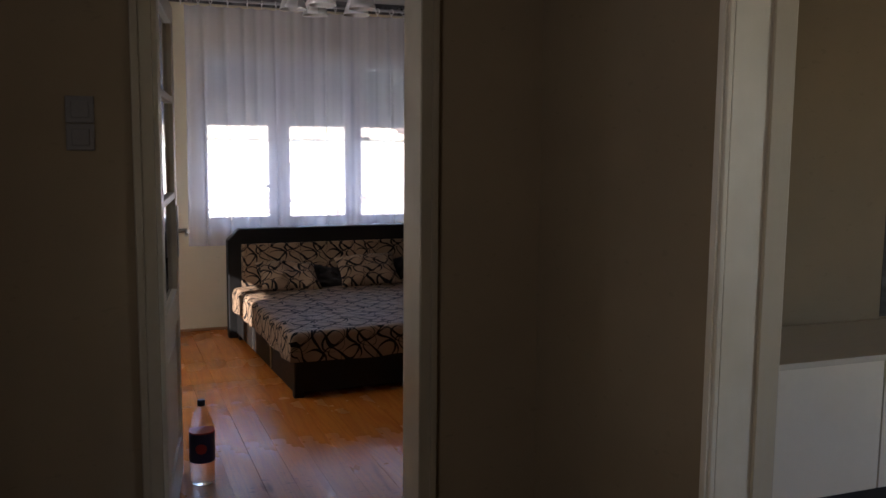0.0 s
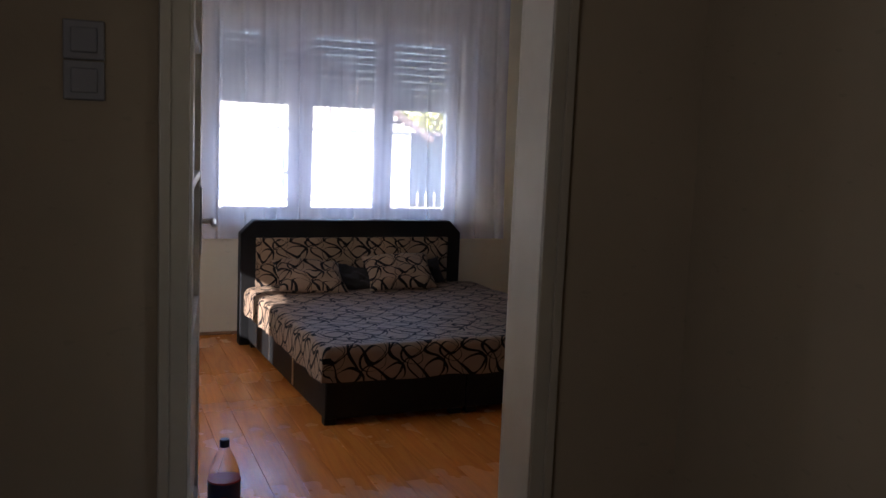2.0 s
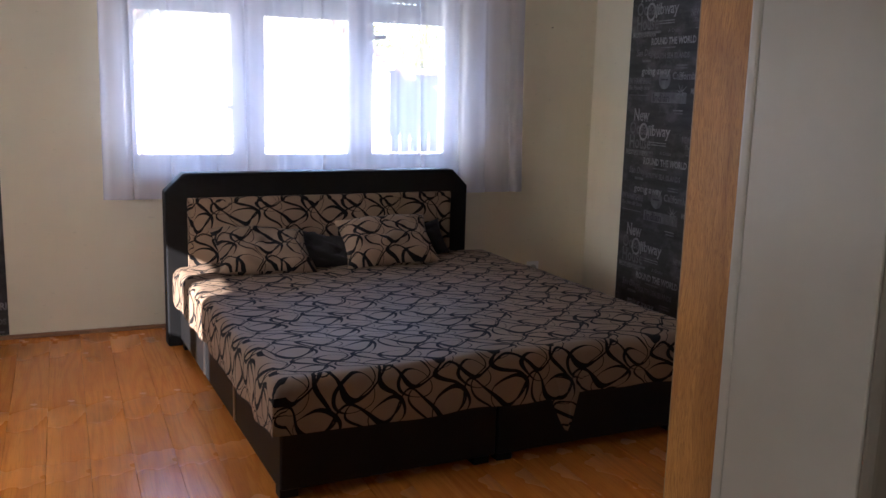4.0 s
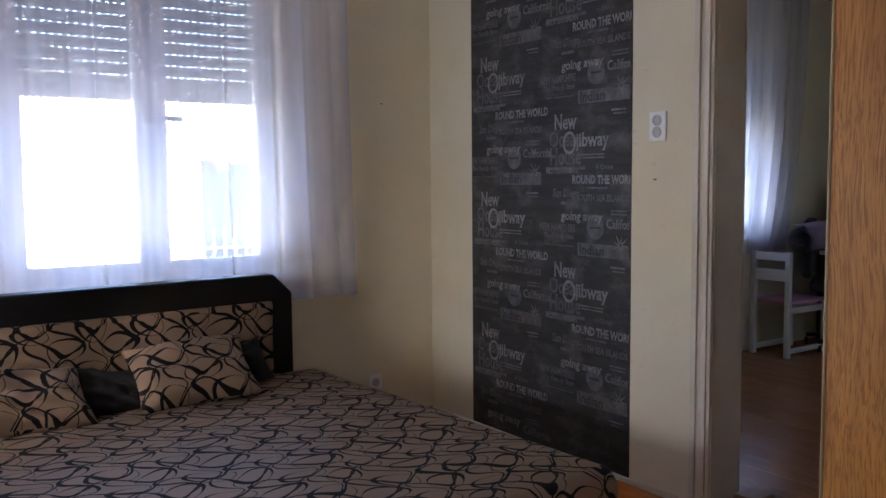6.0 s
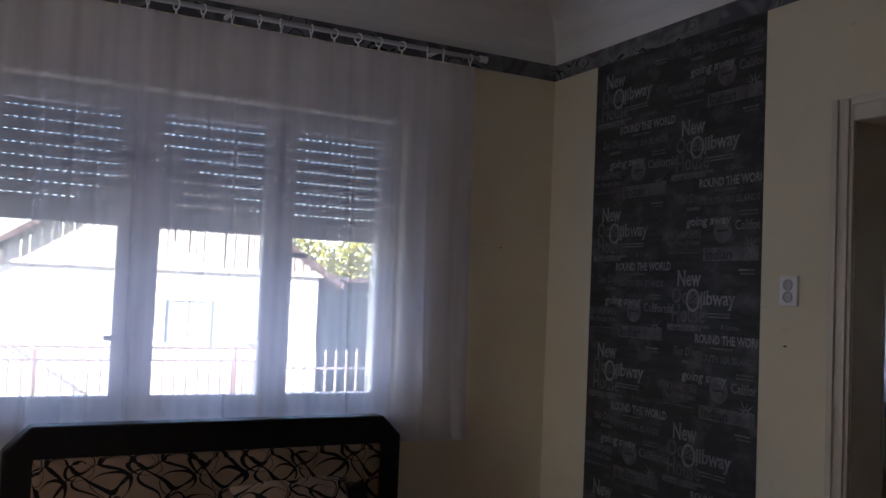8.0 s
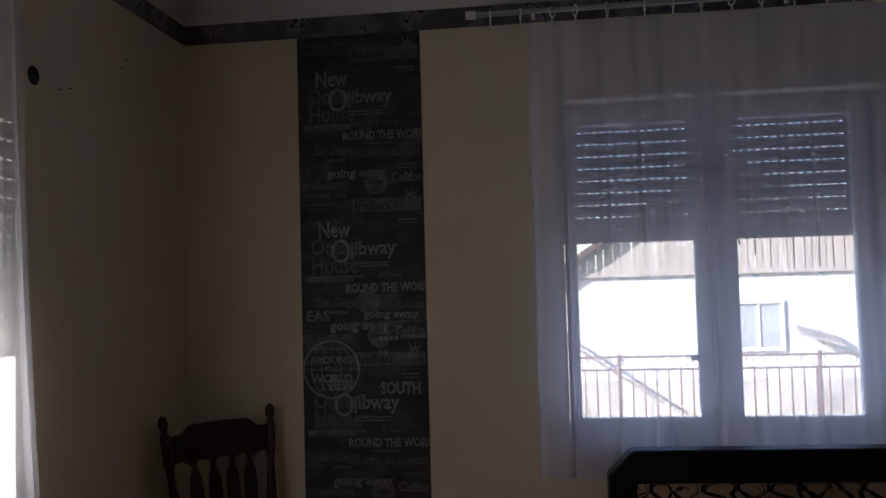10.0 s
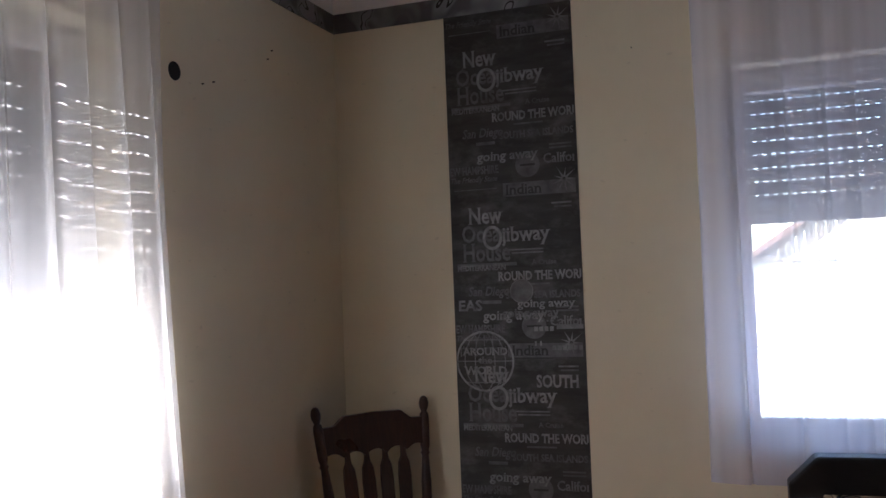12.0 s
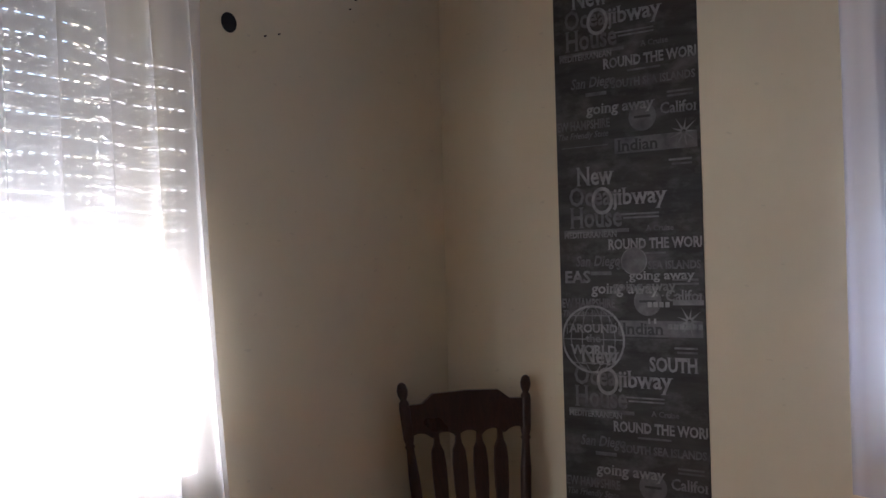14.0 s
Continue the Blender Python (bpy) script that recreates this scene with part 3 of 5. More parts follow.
def curtain(name, m, x0, x1, z0, z1, material, label, folds, amp, flare=0.0, seed=1, lift=0.0, over=0.0):
    """A hung sheer: folds gathered at the rings, looser below, with a hem."""
    rnd = random.Random(seed)
    ph = [(rnd.uniform(0.6, 1.5), rnd.uniform(0, 6.28)) for _ in range(4)]
    bm = B()
    nx, nz = int((x1 - x0) * 150), 26
    grid = []
    for j in range(nz + 1):
        v = j / nz
        row = []
        for i in range(nx + 1):
            u = i / nx
            w = 2 * math.pi * folds * u
            y = amp * (math.sin(w + 0.9 * math.sin(w * 0.23 + ph[0][1])) * 0.6 + 0.4 * math.sin(w * 0.53 * ph[1][0] + ph[1][1] + 0.6 * v) + 0.3 * math.sin(w * 1.71 + ph[2][1] - 0.4 * v))
            y *= 0.55 + 0.45 * v
            top = 0.008 * abs(math.sin(math.pi * folds * 1.3 * u)) * (1 - v) ** 3
            x = x0 + (x1 - x0) * u + 0.012 * math.sin(w * 0.7 + ph[3][1]) * v + flare * v * v * u + over * fold(w, ph, v)
            z = z1 - top - (z1 - z0) * v - (lift * math.sin(w * 0.31 + 1) if j == nz else 0)
            row.append(bm.verts.new((x, y, z)))
        grid.append(row)
    for j in range(nz):
        for i in range(nx):
            bm.faces.new((grid[j][i], grid[j][i + 1], grid[j + 1][i + 1], grid[j + 1][i]))
    rim = [[v.co.copy() for v in row] for row in grid]
    c = base(name, m, label, "curtain")
    part("voile", bm, material, c, smooth=True)
    bm = B()
    low = [[bm.verts.new(p) for p in r] for r in HEM(x0, x1, z0, amp, folds, ph, flare, over)]
    for a, b in zip(low, low[1:]):
        for i in range(len(a) - 1):
            bm.faces.new((a[i], a[i + 1], b[i + 1], b[i]))
    part("hem", bm, material, c, smooth=True)
    for cols in (range(0, 6), range(nx - 5, nx + 1)):
        bm = B()
        strip = [[bm.verts.new(rim[j][i] + Vector((0, -0.003, 0))) for i in cols] for j in range(nz + 1)]
        for a, b in zip(strip, strip[1:]):
            for i in range(5):
                bm.faces.new((a[i], a[i + 1], b[i + 1], b[i]))
        part("side_hem", bm, material, c, smooth=True)
    return c


def fold(w, ph, v):
    """Sideways lean of the folds, which lets neighbouring ones lap over each other."""
    return (0.35 + 0.65 * min(1.0, 3 * v)) * (math.cos(w + 0.9 * math.sin(w * 0.23 + ph[0][1])) + 0.4 * math.sin(w * 0.43 + ph[1][1]))


def HEM(x0, x1, z0, amp, folds, ph, flare, over):
    nx = int((x1 - x0) * 150)
    rows = []
    for z in (z0 + 0.035, z0):
        row = []
        for i in range(nx + 1):
            u = i / nx
            w = 2 * math.pi * folds * u
            y = amp * (math.sin(w + 0.9 * math.sin(w * 0.23 + ph[0][1])) * 0.6 + 0.4 * math.sin(w * 0.53 * ph[1][0] + ph[1][1] + 0.6) + 0.3 * math.sin(w * 1.71 + ph[2][1] - 0.4)) - 0.003
            x = x0 + (x1 - x0) * u + 0.012 * math.sin(w * 0.7 + ph[3][1]) + flare * u + over * fold(w, ph, 1.0)
            row.append((x, y, z))
        rows.append(row)
    return rows


M_ROD = surface("greyed_rod_plastic", (0.42, 0.42, 0.41), 0.4, var=0.1)


def curtain_rod(m, x0, x1, z, rings, seed):
    r = base("curtain_rod", m, "white curtain rod with rings and end knobs", "curtain rod")
    bm = B()
    cyl(bm, (x0, 0, z), (x1, 0, z), 0.011, seg=12)
    part("rod", bm, M_ROD, r, smooth=False)
    for x in (x0, x1):
        bm = B()
        cyl(bm, (x - 0.02, 0, z), (x + 0.02, 0, z), 0.017, seg=14)
        part("end_knob", bm, M_PVC, r)
    for x in (x0 + 0.25, (x0 + x1) / 2, x1 - 0.25):
        bm = B()
        box(bm, x - 0.008, x + 0.008, 0.0, 0.10, z - 0.008, z + 0.008, 0.003)
        part("bracket", bm, M_PVC, r)
    rnd = random.Random(seed)
    me = None
    for k in range(rings):
        x = x0 + 0.09 + (x1 - x0 - 0.18) * k / (rings - 1) + rnd.uniform(-0.02, 0.02)
        if me is None:
            bm = B()
            seg, tube = 16, 6
            vs = [[bm.verts.new((0.0035 * math.cos(q), (0.021 + 0.0035 * math.sin(q)) * math.cos(p), (0.021 + 0.0035 * math.sin(q)) * math.sin(p) - 0.008)) for q in (2 * math.pi * j / tube for j in range(tube))] for p in (2 * math.pi * i / seg for i in range(seg))]
            for i in range(seg):
                for j in range(tube):
                    bm.faces.new((vs[i][j], vs[(i + 1) % seg][j], vs[(i + 1) % seg][(j + 1) % tube], vs[i][(j + 1) % tube]))
            box(bm, -0.003, 0.003, -0.004, 0.004, -0.048, -0.026)
            ob = part("ring", bm, M_PVC, r)
            me = ob.data
        else:
            ob = new("ring", me)
            ob.parent = r
        ob.matrix_local = pose(x, 0, z, 0, 0, rnd.uniform(-35, 35))
    return r


curtain_rod(pose(0, -0.10, 0), -3.00, -0.50, 2.535, 21, 3)
curtain("sheer_curtain", pose(0, -0.10, 0), -2.78, -0.55, 0.68, 2.49, M_SHEER, "white sheer voile curtain hanging to just below the sill", 17, 0.016, 0.04, 4, over=0.010)
WESTM = Matrix.Translation((XW + 0.09, 0, 0)) @ pose(0, 0, 0, 0, 0, 90)
curtain_rod(WESTM, -2.75, -1.12, 2.535, 18, 8)
curtain("sheer_curtain_sunlit", WESTM, -2.62, -1.285, 0.45, 2.49, M_SHEER_SUN, "white voile curtain glowing in direct sun", 9.5, 0.030, 0.12, 9, over=0.034)
curtain("sheer_curtain_next_room", pose(0, -0.06, 0), 1.85, 3.26, 0.70, 2.50, M_SHEER, "white sheer curtain in the next room", 11, 0.02, -0.24, 6, over=0.016)


def door_casing(name, m, w, h, depth, label, cw=0.065, near=None, ridge=True):
    """Lining and stepped casing of a doorway: local x across, y through the wall from 0 to depth."""
    d = base(name, m, label, "door frame", kind="structure")
    bm = B()
    box(bm, 0.0, 0.016, -0.002, depth + 0.002, 0.012, h - 0.016, 0.002)
    part("lining", bm, M_DOORWHITE, d)
    bm = B()
    box(bm, w - 0.016, w, -0.002, depth + 0.002, 0.012, h - 0.016, 0.002)
    part("lining", bm, M_DOORWHITE, d)
    bm = B()
    box(bm, 0.0, w, -0.002, depth + 0.002, h - 0.016, h, 0.002)
    part("lining", bm, M_DOORWHITE, d)
    for y0, s in ((0.0, -1), (depth, 1)):
        for x0, x1, z0, z1 in ((-cw, 0.016, 0.0, h + cw), (w - 0.016, w + cw, 0.0, h + cw), (0.016, w - 0.016, h - 0.016, h + cw)):
            bm = B()
            ya, yb = sorted((y0 + s * 0.003, y0 + s * 0.018))
            box(bm, x0, x1, ya, yb, z0, z1, 0.004)
            ya, yb = sorted((y0 + s * 0.0185, y0 + s * 0.028))
            if x1 - x0 < 0.2:
                o = x0 if x0 < 0.3 * w else x1 - 0.028
                box(bm, o, o + 0.024, ya, yb, z0, z1, 0.003)
                o = x1 - 0.026 if x0 < 0.3 * w else x0 + 0.012
                if ridge:
                    box(bm, o, o + 0.014, ya, yb - 0.003 if s > 0 else yb, z0, z1 - 0.004, 0.003)
            else:
                box(bm, x0, x1, ya, yb, z1 - 0.028, z1, 0.003)
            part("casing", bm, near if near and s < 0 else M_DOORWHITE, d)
    return d


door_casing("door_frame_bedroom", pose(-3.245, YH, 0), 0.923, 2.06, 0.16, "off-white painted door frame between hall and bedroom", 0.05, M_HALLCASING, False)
door_casing("door_frame_east", Matrix.Translation((0.0, -1.82, 0)) @ pose(0, 0, 0, 0, 0, -90), 0.84, 2.04, XE, "off-white moulded door frame to the next room")
side_frame = door_casing("door_frame_side_room", Matrix.Translation((XH, -5.18, 0)) @ pose(0, 0, 0, 0, 0, -90), 0.90, 2.06, 0.18, "off-white door frame from the hall to the side room", 0.018, None, False)
# Added strips; their beige stands for the lining's shaded far part.
for x0, x1 in ((0.0165, 0.030), (0.870, 0.8835)):
    bm = B()
    box(bm, x0, x1, 0.115, 0.185, 0.012, 2.04, 0.003)
    part("door_stop", bm, surface("shaded_stop_paint", (0.45, 0.39, 0.29), 0.5), side_frame, "darker strip added for the shaded far part of the lining")


# ---- bed ----
def cloth_box(x0, x1, y0, y1, z0, z1, r, sag=0.0, seed=2):
    """A padded box with rounded upper edges and cloth coordinates that run over the edges."""
    bm = B()
    uvl = bm.loops.layers.uv.new("cloth")
    nx, ny = 44, 48
    prof = [(-(z1 - z0), 0.0)] + [(-r + r * math.sin(a), r * (1 - math.cos(a))) for a in (math.pi / 2 * k / 5 for k in range(6))]

    def col(t, lo, hi, n):
        inner = [lo + r + (hi - lo - 2 * r) * k / n for k in range(1, n)]
        left = [(lo + p[1], p[0], lo + r * 0.4 + p[0]) for p in prof]
        right = [(hi - p[1], p[0], hi - r * 0.4 - p[0]) for p in reversed(prof)]
        return left + [(q, 0.0, q) for q in inner] + right

    cx, cy = col(0, x0, x1, nx), col(0, y0, y1, ny)
    vs = {}
    for i, (x, dzx, u) in enumerate(cx):
        for j, (y, dzy, v) in enumerate(cy):
            dz = max(dzx + dzy, -(z1 - z0))
            w = noise.noise(Vector((x * 3 + seed, y * 3, 0))) * 0.012 * sag + noise.noise(Vector((x * 9, y * 9, seed))) * 0.004 * sag
            if dz < -0.05:
                k = min(1, -dz / 0.12)
                ox = noise.noise(Vector((y * 7, seed, 1))) * 0.016 * k * sag
                oy = noise.noise(Vector((x * 7, seed, 5))) * 0.016 * k * sag
                lowz = noise.noise(Vector((x * 4, y * 4, 9))) * 0.022 * k * sag
            else:
                ox = oy = lowz = 0
            vs[i, j] = (bm.verts.new((x + (ox if dzx < -0.05 else 0), y + (oy if dzy < -0.05 else 0), z1 + dz + (w if dz > -0.08 else lowz))), u, v)
    for i in range(len(cx) - 1):
        for j in range(len(cy) - 1):
            if cx[i][1] + cy[j][1] < -(z1 - z0) - 0.02 and cx[i + 1][1] + cy[j + 1][1] < -(z1 - z0) - 0.02:
                continue
            q = (vs[i, j], vs[i + 1, j], vs[i + 1, j + 1], vs[i, j + 1])
            f = bm.faces.new([a[0] for a in q])
            for lp, a in zip(f.loops, q):
                lp[uvl].uv = (a[1], a[2])
    return bm


def pillow(m, w, h, d, material, label, seed):
    bm = B()
    uvl = bm.loops.layers.uv.new("cloth")
    n = 22
    for side in (1, -1):
        g = []
        for i in range(n + 1):
            row = []
            for j in range(n + 1):
                u, v = 2 * i / n - 1, 2 * j / n - 1
                puff = ((1 - u ** 4) * (1 - v ** 4)) ** 0.55
                pin = 1 - 0.10 * (1 - abs(v) ** 2) * abs(u) ** 3, 1 - 0.10 * (1 - abs(u) ** 2) * abs(v) ** 3
                wr = noise.noise(Vector((u * 2.2 + seed, v * 2.2, side))) * 0.024 + noise.noise(Vector((u * 6 + seed, v * 5, side))) * 0.011
                row.append((bm.verts.new((u * w / 2 * pin[0], side * (d / 2 * puff + wr * puff), v * h / 2 * pin[1])), u * w / 2 + seed, v * h / 2 + side))
            g.append(row)
        for i in range(n):
            for j in range(n):
                q = (g[i][j], g[i + 1][j], g[i + 1][j + 1], g[i][j + 1])
                f = bm.faces.new([a[0] for a in q][::side])
                for lp, a in zip(f.loops, q[::side]):
                    lp[uvl].uv = (a[1], a[2])
    bmesh.ops.remove_doubles(bm, verts=bm.verts, dist=1e-4)
    p = part("pillow", bm, material, smooth=True)
    p.matrix_world = m
    return tagged(p, label, "pillow", "pillows on the bed")


BEDM = pose(-1.735, -0.33, 0, 0, 0, 2.5)
bed = base("double_bed", BEDM, "black leatherette double bed with a beige ribbon-print mattress cover", "bed")
bm = B()
hw = 0.79
prof = [(-hw, 0.0), (hw, 0.0), (hw, 0.745), (hw - 0.088, 0.832), (-hw + 0.088, 0.832), (-hw, 0.745)]
f = bm.faces.new([bm.verts.new((x, 0.0, z)) for x, z in prof])
r = bmesh.ops.extrude_face_region(bm, geom=[f])
bmesh.ops.translate(bm, verts=[v for v in r["geom"] if isinstance(v, bmesh.types.BMVert)], vec=(0, 0.09, 0))
bmesh.ops.recalc_face_normals(bm, faces=bm.faces)
bmesh.ops.bevel(bm, geom=list(bm.edges), offset=0.012, segments=3, affect="EDGES", profile=0.6)
part("headboard", bm, M_LEATHER, bed, "black padded headboard with cut corners")
bm = cloth_box(-hw + 0.10, hw - 0.10, -0.06, 0.33, -0.045, 0.0, 0.02, 1.3, 7)
hp = part("headboard_panel", bm, M_FABRIC, bed, "beige ribbon-print panel", smooth=True)
hp.matrix_local = Matrix.Translation((0, -0.022, 0.385)) @ pose(0, 0, 0, 90, 0, 0)
for nm, x0, x1 in (("base_box", -0.735, 0.01), ("base_box", 0.016, 0.845)):
    bm = B()
    box(bm, x0, x1, -1.785, -0.003, 0.035, 0.30, 0.012, 3)
    part(nm, bm, M_LEATHER, bed)
for x in (-0.70, -0.03, 0.06, 0.80):
    for y in (-1.735, -0.06):
        bm = B()
        box(bm, x - 0.03, x + 0.03, y - 0.025, y + 0.025, 0.0, 0.036, 0.004)
        part("foot", bm, M_LEATHER, bed)
for y in (-0.62, -1.18):
    bm = B()
    box(bm, -0.741, -0.735, y - 0.012, y + 0.012, 0.05, 0.27, 0.002)
    part("seam_strip", bm, M_METAL, bed, "dull metal strip")
bm = cloth_box(-0.765, 0.90, -1.815, -0.005, 0.225, 0.40, 0.04, 1.0, 2)
part("mattress", bm, M_FABRIC, bed, "beige mattress cover with crossing black ribbons", smooth=True)

bm = B()
fuv = bm.loops.layers.uv.new("cloth")
rows = []
for j in range(9):
    v = j / 8
    half = 0.075 * (1 - v) ** 0.8 + 0.006
    rows.append([(bm.verts.new((0.25 + half * u + 0.02 * v, -1.822 - 0.012 * math.cos(4 * u) * (1 - 0.5 * v), 0.30 - 0.20 * v)), 0.25 + half * u, -1.9 - 0.2 * v) for u in (k / 4 - 1 for k in range(9))])
for a, b in zip(rows, rows[1:]):
    for k in range(8):
        q = (a[k], a[k + 1], b[k + 1], b[k])
        f = bm.faces.new([x[0] for x in q])
        for lp, x in zip(f.loops, q):
            lp[fuv].uv = (x[1], x[2])
part("cover_fold", bm, M_FABRIC, bed, "loose fold of the cover", smooth=True)

pillow(BEDM @ pose(-0.39, -0.25, 0.49, -56, 4, 3), 0.47, 0.29, 0.13, M_FABRIC, "beige ribbon-print pillow leaning on the headboard", 1.3)
pillow(BEDM @ pose(0.23, -0.24, 0.505, -50, -3, -4), 0.48, 0.32, 0.13, M_FABRIC, "beige ribbon-print pillow leaning on the headboard", 4.1)
pillow(BEDM @ pose(-0.08, -0.17, 0.455, -52, 10, 0), 0.33, 0.22, 0.10, M_DARKPILLOW, "small dark brown cushion between the printed pillows", 2.2)
pillow(BEDM @ pose(0.475, -0.125, 0.475, -24, -14, -6), 0.24, 0.19, 0.08, M_DARKPILLOW, "small dark brown cushion against the headboard", 6.2)


# ---- wallpaper strips ----
def paper_material():
    m, nt, bs = nodes_of("charcoal_wallpaper")
    n1 = noise_tex(nt, coords(nt, scale=(3, 3, 16)), 1.3, 4, 0.6)
    n2 = noise_tex(nt, coords(nt, scale=(1, 1, 1.6)), 6, 5, 0.65)
    c = mixc(nt, ramp(nt, n1, 0.35, 0.7), (0.030, 0.028, 0.026), (0.060, 0.057, 0.053))
    c = mixc(nt, mathn(nt, "MULTIPLY", ramp(nt, n2, 0.5, 0.75), 0.75), c, (0.145, 0.14, 0.132))
    nt.links.new(c, bs.inputs["Base Color"])
    bs.inputs["Roughness"].default_value = 0.6
    bs.inputs["Specular IOR Level"].default_value = 0.3
    bump_to(nt, bs, noise_tex(nt, coords(nt), 260, 2), 0.2, 0.001)
    return m


M_PAPER = paper_material()
for nm, x in (("wallpaper_strip", -3.757), ):
    bm = B()
    box(bm, x, x + 0.53, -0.003, 0.0, 0.023, 2.518)
    wp_n = tagged(part(nm, bm, M_PAPER), "charcoal wallpaper strip with grey travel lettering", "wallpaper")
bm = B()
box(bm, -0.003, 0.0, -1.43, -0.37, 0.023, 2.518)
wp_e = tagged(part("wallpaper_strip", bm, M_PAPER), "double width of charcoal wallpaper with grey travel lettering", "wallpaper")

# ---- oak wardrobe ----
oak = base("oak_wardrobe", pose(-2.12, YS, 0), "tall oak veneer wardrobe standing beside the door", "wardrobe")
# Unseen length added past the near end, to damp light bounced back.
W = 1.98
oak_parts = [("side_panel", (0.0, 0.02, 0.005, 0.351, 0.0, 2.08)), ("side_panel", (W - 0.02, W, 0.005, 0.351, 0.0, 2.08)), ("top_panel", (0.02, W - 0.02, 0.005, 0.351, 2.06, 2.08)), ("plinth", (0.02, W - 0.02, 0.005, 0.31, 0.0, 0.08)), ("back_panel", (0.02, W - 0.02, 0.005, 0.012, 0.08, 2.06))]
oak_parts += [("door", (0.022 + 0.484 * k, 0.502 + 0.484 * k, 0.333, 0.351, 0.082, 2.058)) for k in range(4)]
for nm, c in oak_parts:
    bm = B()
    box(bm, *c, 0.0015, 1)
    part(nm, bm, M_OAK, oak)
bm = B()
box(bm, 0.001, 0.019, 0.3512, 0.354, 0.0, 2.08, 0.001, 1)
part("edge_strip", bm, surface("pale_edge_strip", (0.34, 0.22, 0.10), 0.5), oak, "worn paler edge strip")

# ---- side room cabinets ----
M_CABINET = surface("cream_laminate", (0.70, 0.62, 0.50), 0.4, var=0.08, small=30, bump=0.04)
for k in range(4):
    x0 = -1.30 + 0.60 * k
    c = base("low_cabinet", pose(x0, -4.16, 0), "white low cabinet with a plain door", "cabinet", "white low cabinets")
    bm = B()
    box(bm, 0.002, 0.598, -0.50, 0.0, 0.19, 0.69, 0.002)
    part("body", bm, M_CABINET, c)
    bm = B()
    box(bm, 0.004, 0.596, -0.52, -0.502, 0.195, 0.69, 0.002)
    dd = part("door", bm, M_CABINET, c)
    bm = B()
    cyl(bm, (0.05, -0.52, 0.45), (0.05, -0.535, 0.45), 0.006, seg=10)
    part("knob", bm, M_METAL, dd)
    # Dark block fills the gap under the cabinet, where only shade lies.
    bm = B()
    box(bm, 0.0, 0.6, -0.36, -0.03, 0.0, 0.19)
    part("plinth", bm, M_DARK, c, "dark block standing in for the shaded gap under the cabinet")
bm = B()
box(bm, -1.32, 1.12, -4.70, -4.17, 0.692, 0.715, 0.003)
tagged(part("cabinet_top", bm, surface("beige_worktop", (0.50, 0.44, 0.34), 0.5)), "beige top board on the low cabinets", "worktop")

# Lamp added out of view to brighten the side room.
window_light("side_room_fill_light", Matrix.Translation((0.7, -8.55, 1.55)) @ pose(0, 0, 0, 90, 0, 0), 1.8, 1.3, 0.80, (1.0, 0.90, 0.74))
# Lamp added in the made-up opening to lift the dim hall.
window_light("hall_fill_light", Matrix.Translation((XW - 0.02, -6.5, 1.6)) @ pose(0, 0, 0, 90, 0, -90), 0.88, 0.98, 1.2, (1.0, 0.92, 0.78))
# Extra lamp, unseen, that brightens the next room.
window_light("east_room_fill_light", Matrix.Translation((4.35, -2.6, 1.5)) @ pose(0, 0, 0, 90, 0, 90), 0.58, 0.98, 0.10, (1.0, 0.94, 0.86))
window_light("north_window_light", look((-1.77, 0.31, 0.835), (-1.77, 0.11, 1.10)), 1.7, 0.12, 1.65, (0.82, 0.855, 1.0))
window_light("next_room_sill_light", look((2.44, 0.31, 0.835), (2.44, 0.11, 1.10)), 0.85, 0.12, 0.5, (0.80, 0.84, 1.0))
window_light("west_window_light", Matrix.Translation((XW - 0.14, -1.89, 1.14)) @ pose(0, 0, 0, 90, 0, -90), 0.80, 0.36, 2.2, (1.0, 0.97, 0.93))

bm = B()
pts = [Vector((-0.55 + 0.09 * k, -4.78 + 0.05 * math.sin(k * 0.9) + 0.015 * k, 0.005)) for k in range(14)]
for p, q in zip(pts, pts[1:]):
    cyl(bm, p, q, 0.004, seg=6)
tagged(part("cable", bm, M_PVC), "thin white cable lying on the side room floor", "cable")

# ---- outside ----
bm = B()
bmesh.ops.create_grid(bm, x_segments=8, y_segments=8, size=300, matrix=Matrix.Translation((0, 0, -1.0)))
tagged(part("ground", bm, surface("dry_grass_ground", (0.32, 0.31, 0.21), 0.9, var=0.35, big=0.6, small=14)), "dry grassy ground outside", "ground", kind="structure")

house = base("house", pose(0.3, 13.0, -1.0), "white rendered house with a boarded gable, seen through the window", "house")
bm = B()
box(bm, -3.05, 3.05, 0.0, 8.0, 0.0, 2.62)
part("wall", bm, M_OUTWALL, house)
M_BOARD = wood("grey_boards", (0.52, 0.47, 0.40), (0.30, 0.26, 0.21), 0.8, 2, 0.7, 0.7)
M_ROOF = surface("brown_roof_tile", (0.12, 0.085, 0.07), 0.85, var=0.3, small=9)
rnd_g = random.Random(4)
x = -3.05
while x < 3.0:
    wd = rnd_g.uniform(0.11, 0.19)
    top = 2.65 + (3.1 - abs(x + wd / 2)) * 0.66
    bm = B()
    box(bm, x, min(x + wd - rnd_g.uniform(0.006, 0.03), 3.05), -0.05 - rnd_g.uniform(0, 0.015), 0.0, 2.65 + rnd_g.uniform(0, 0.02), top)
    part("gable_board", bm, M_BOARD, house)
    x += wd
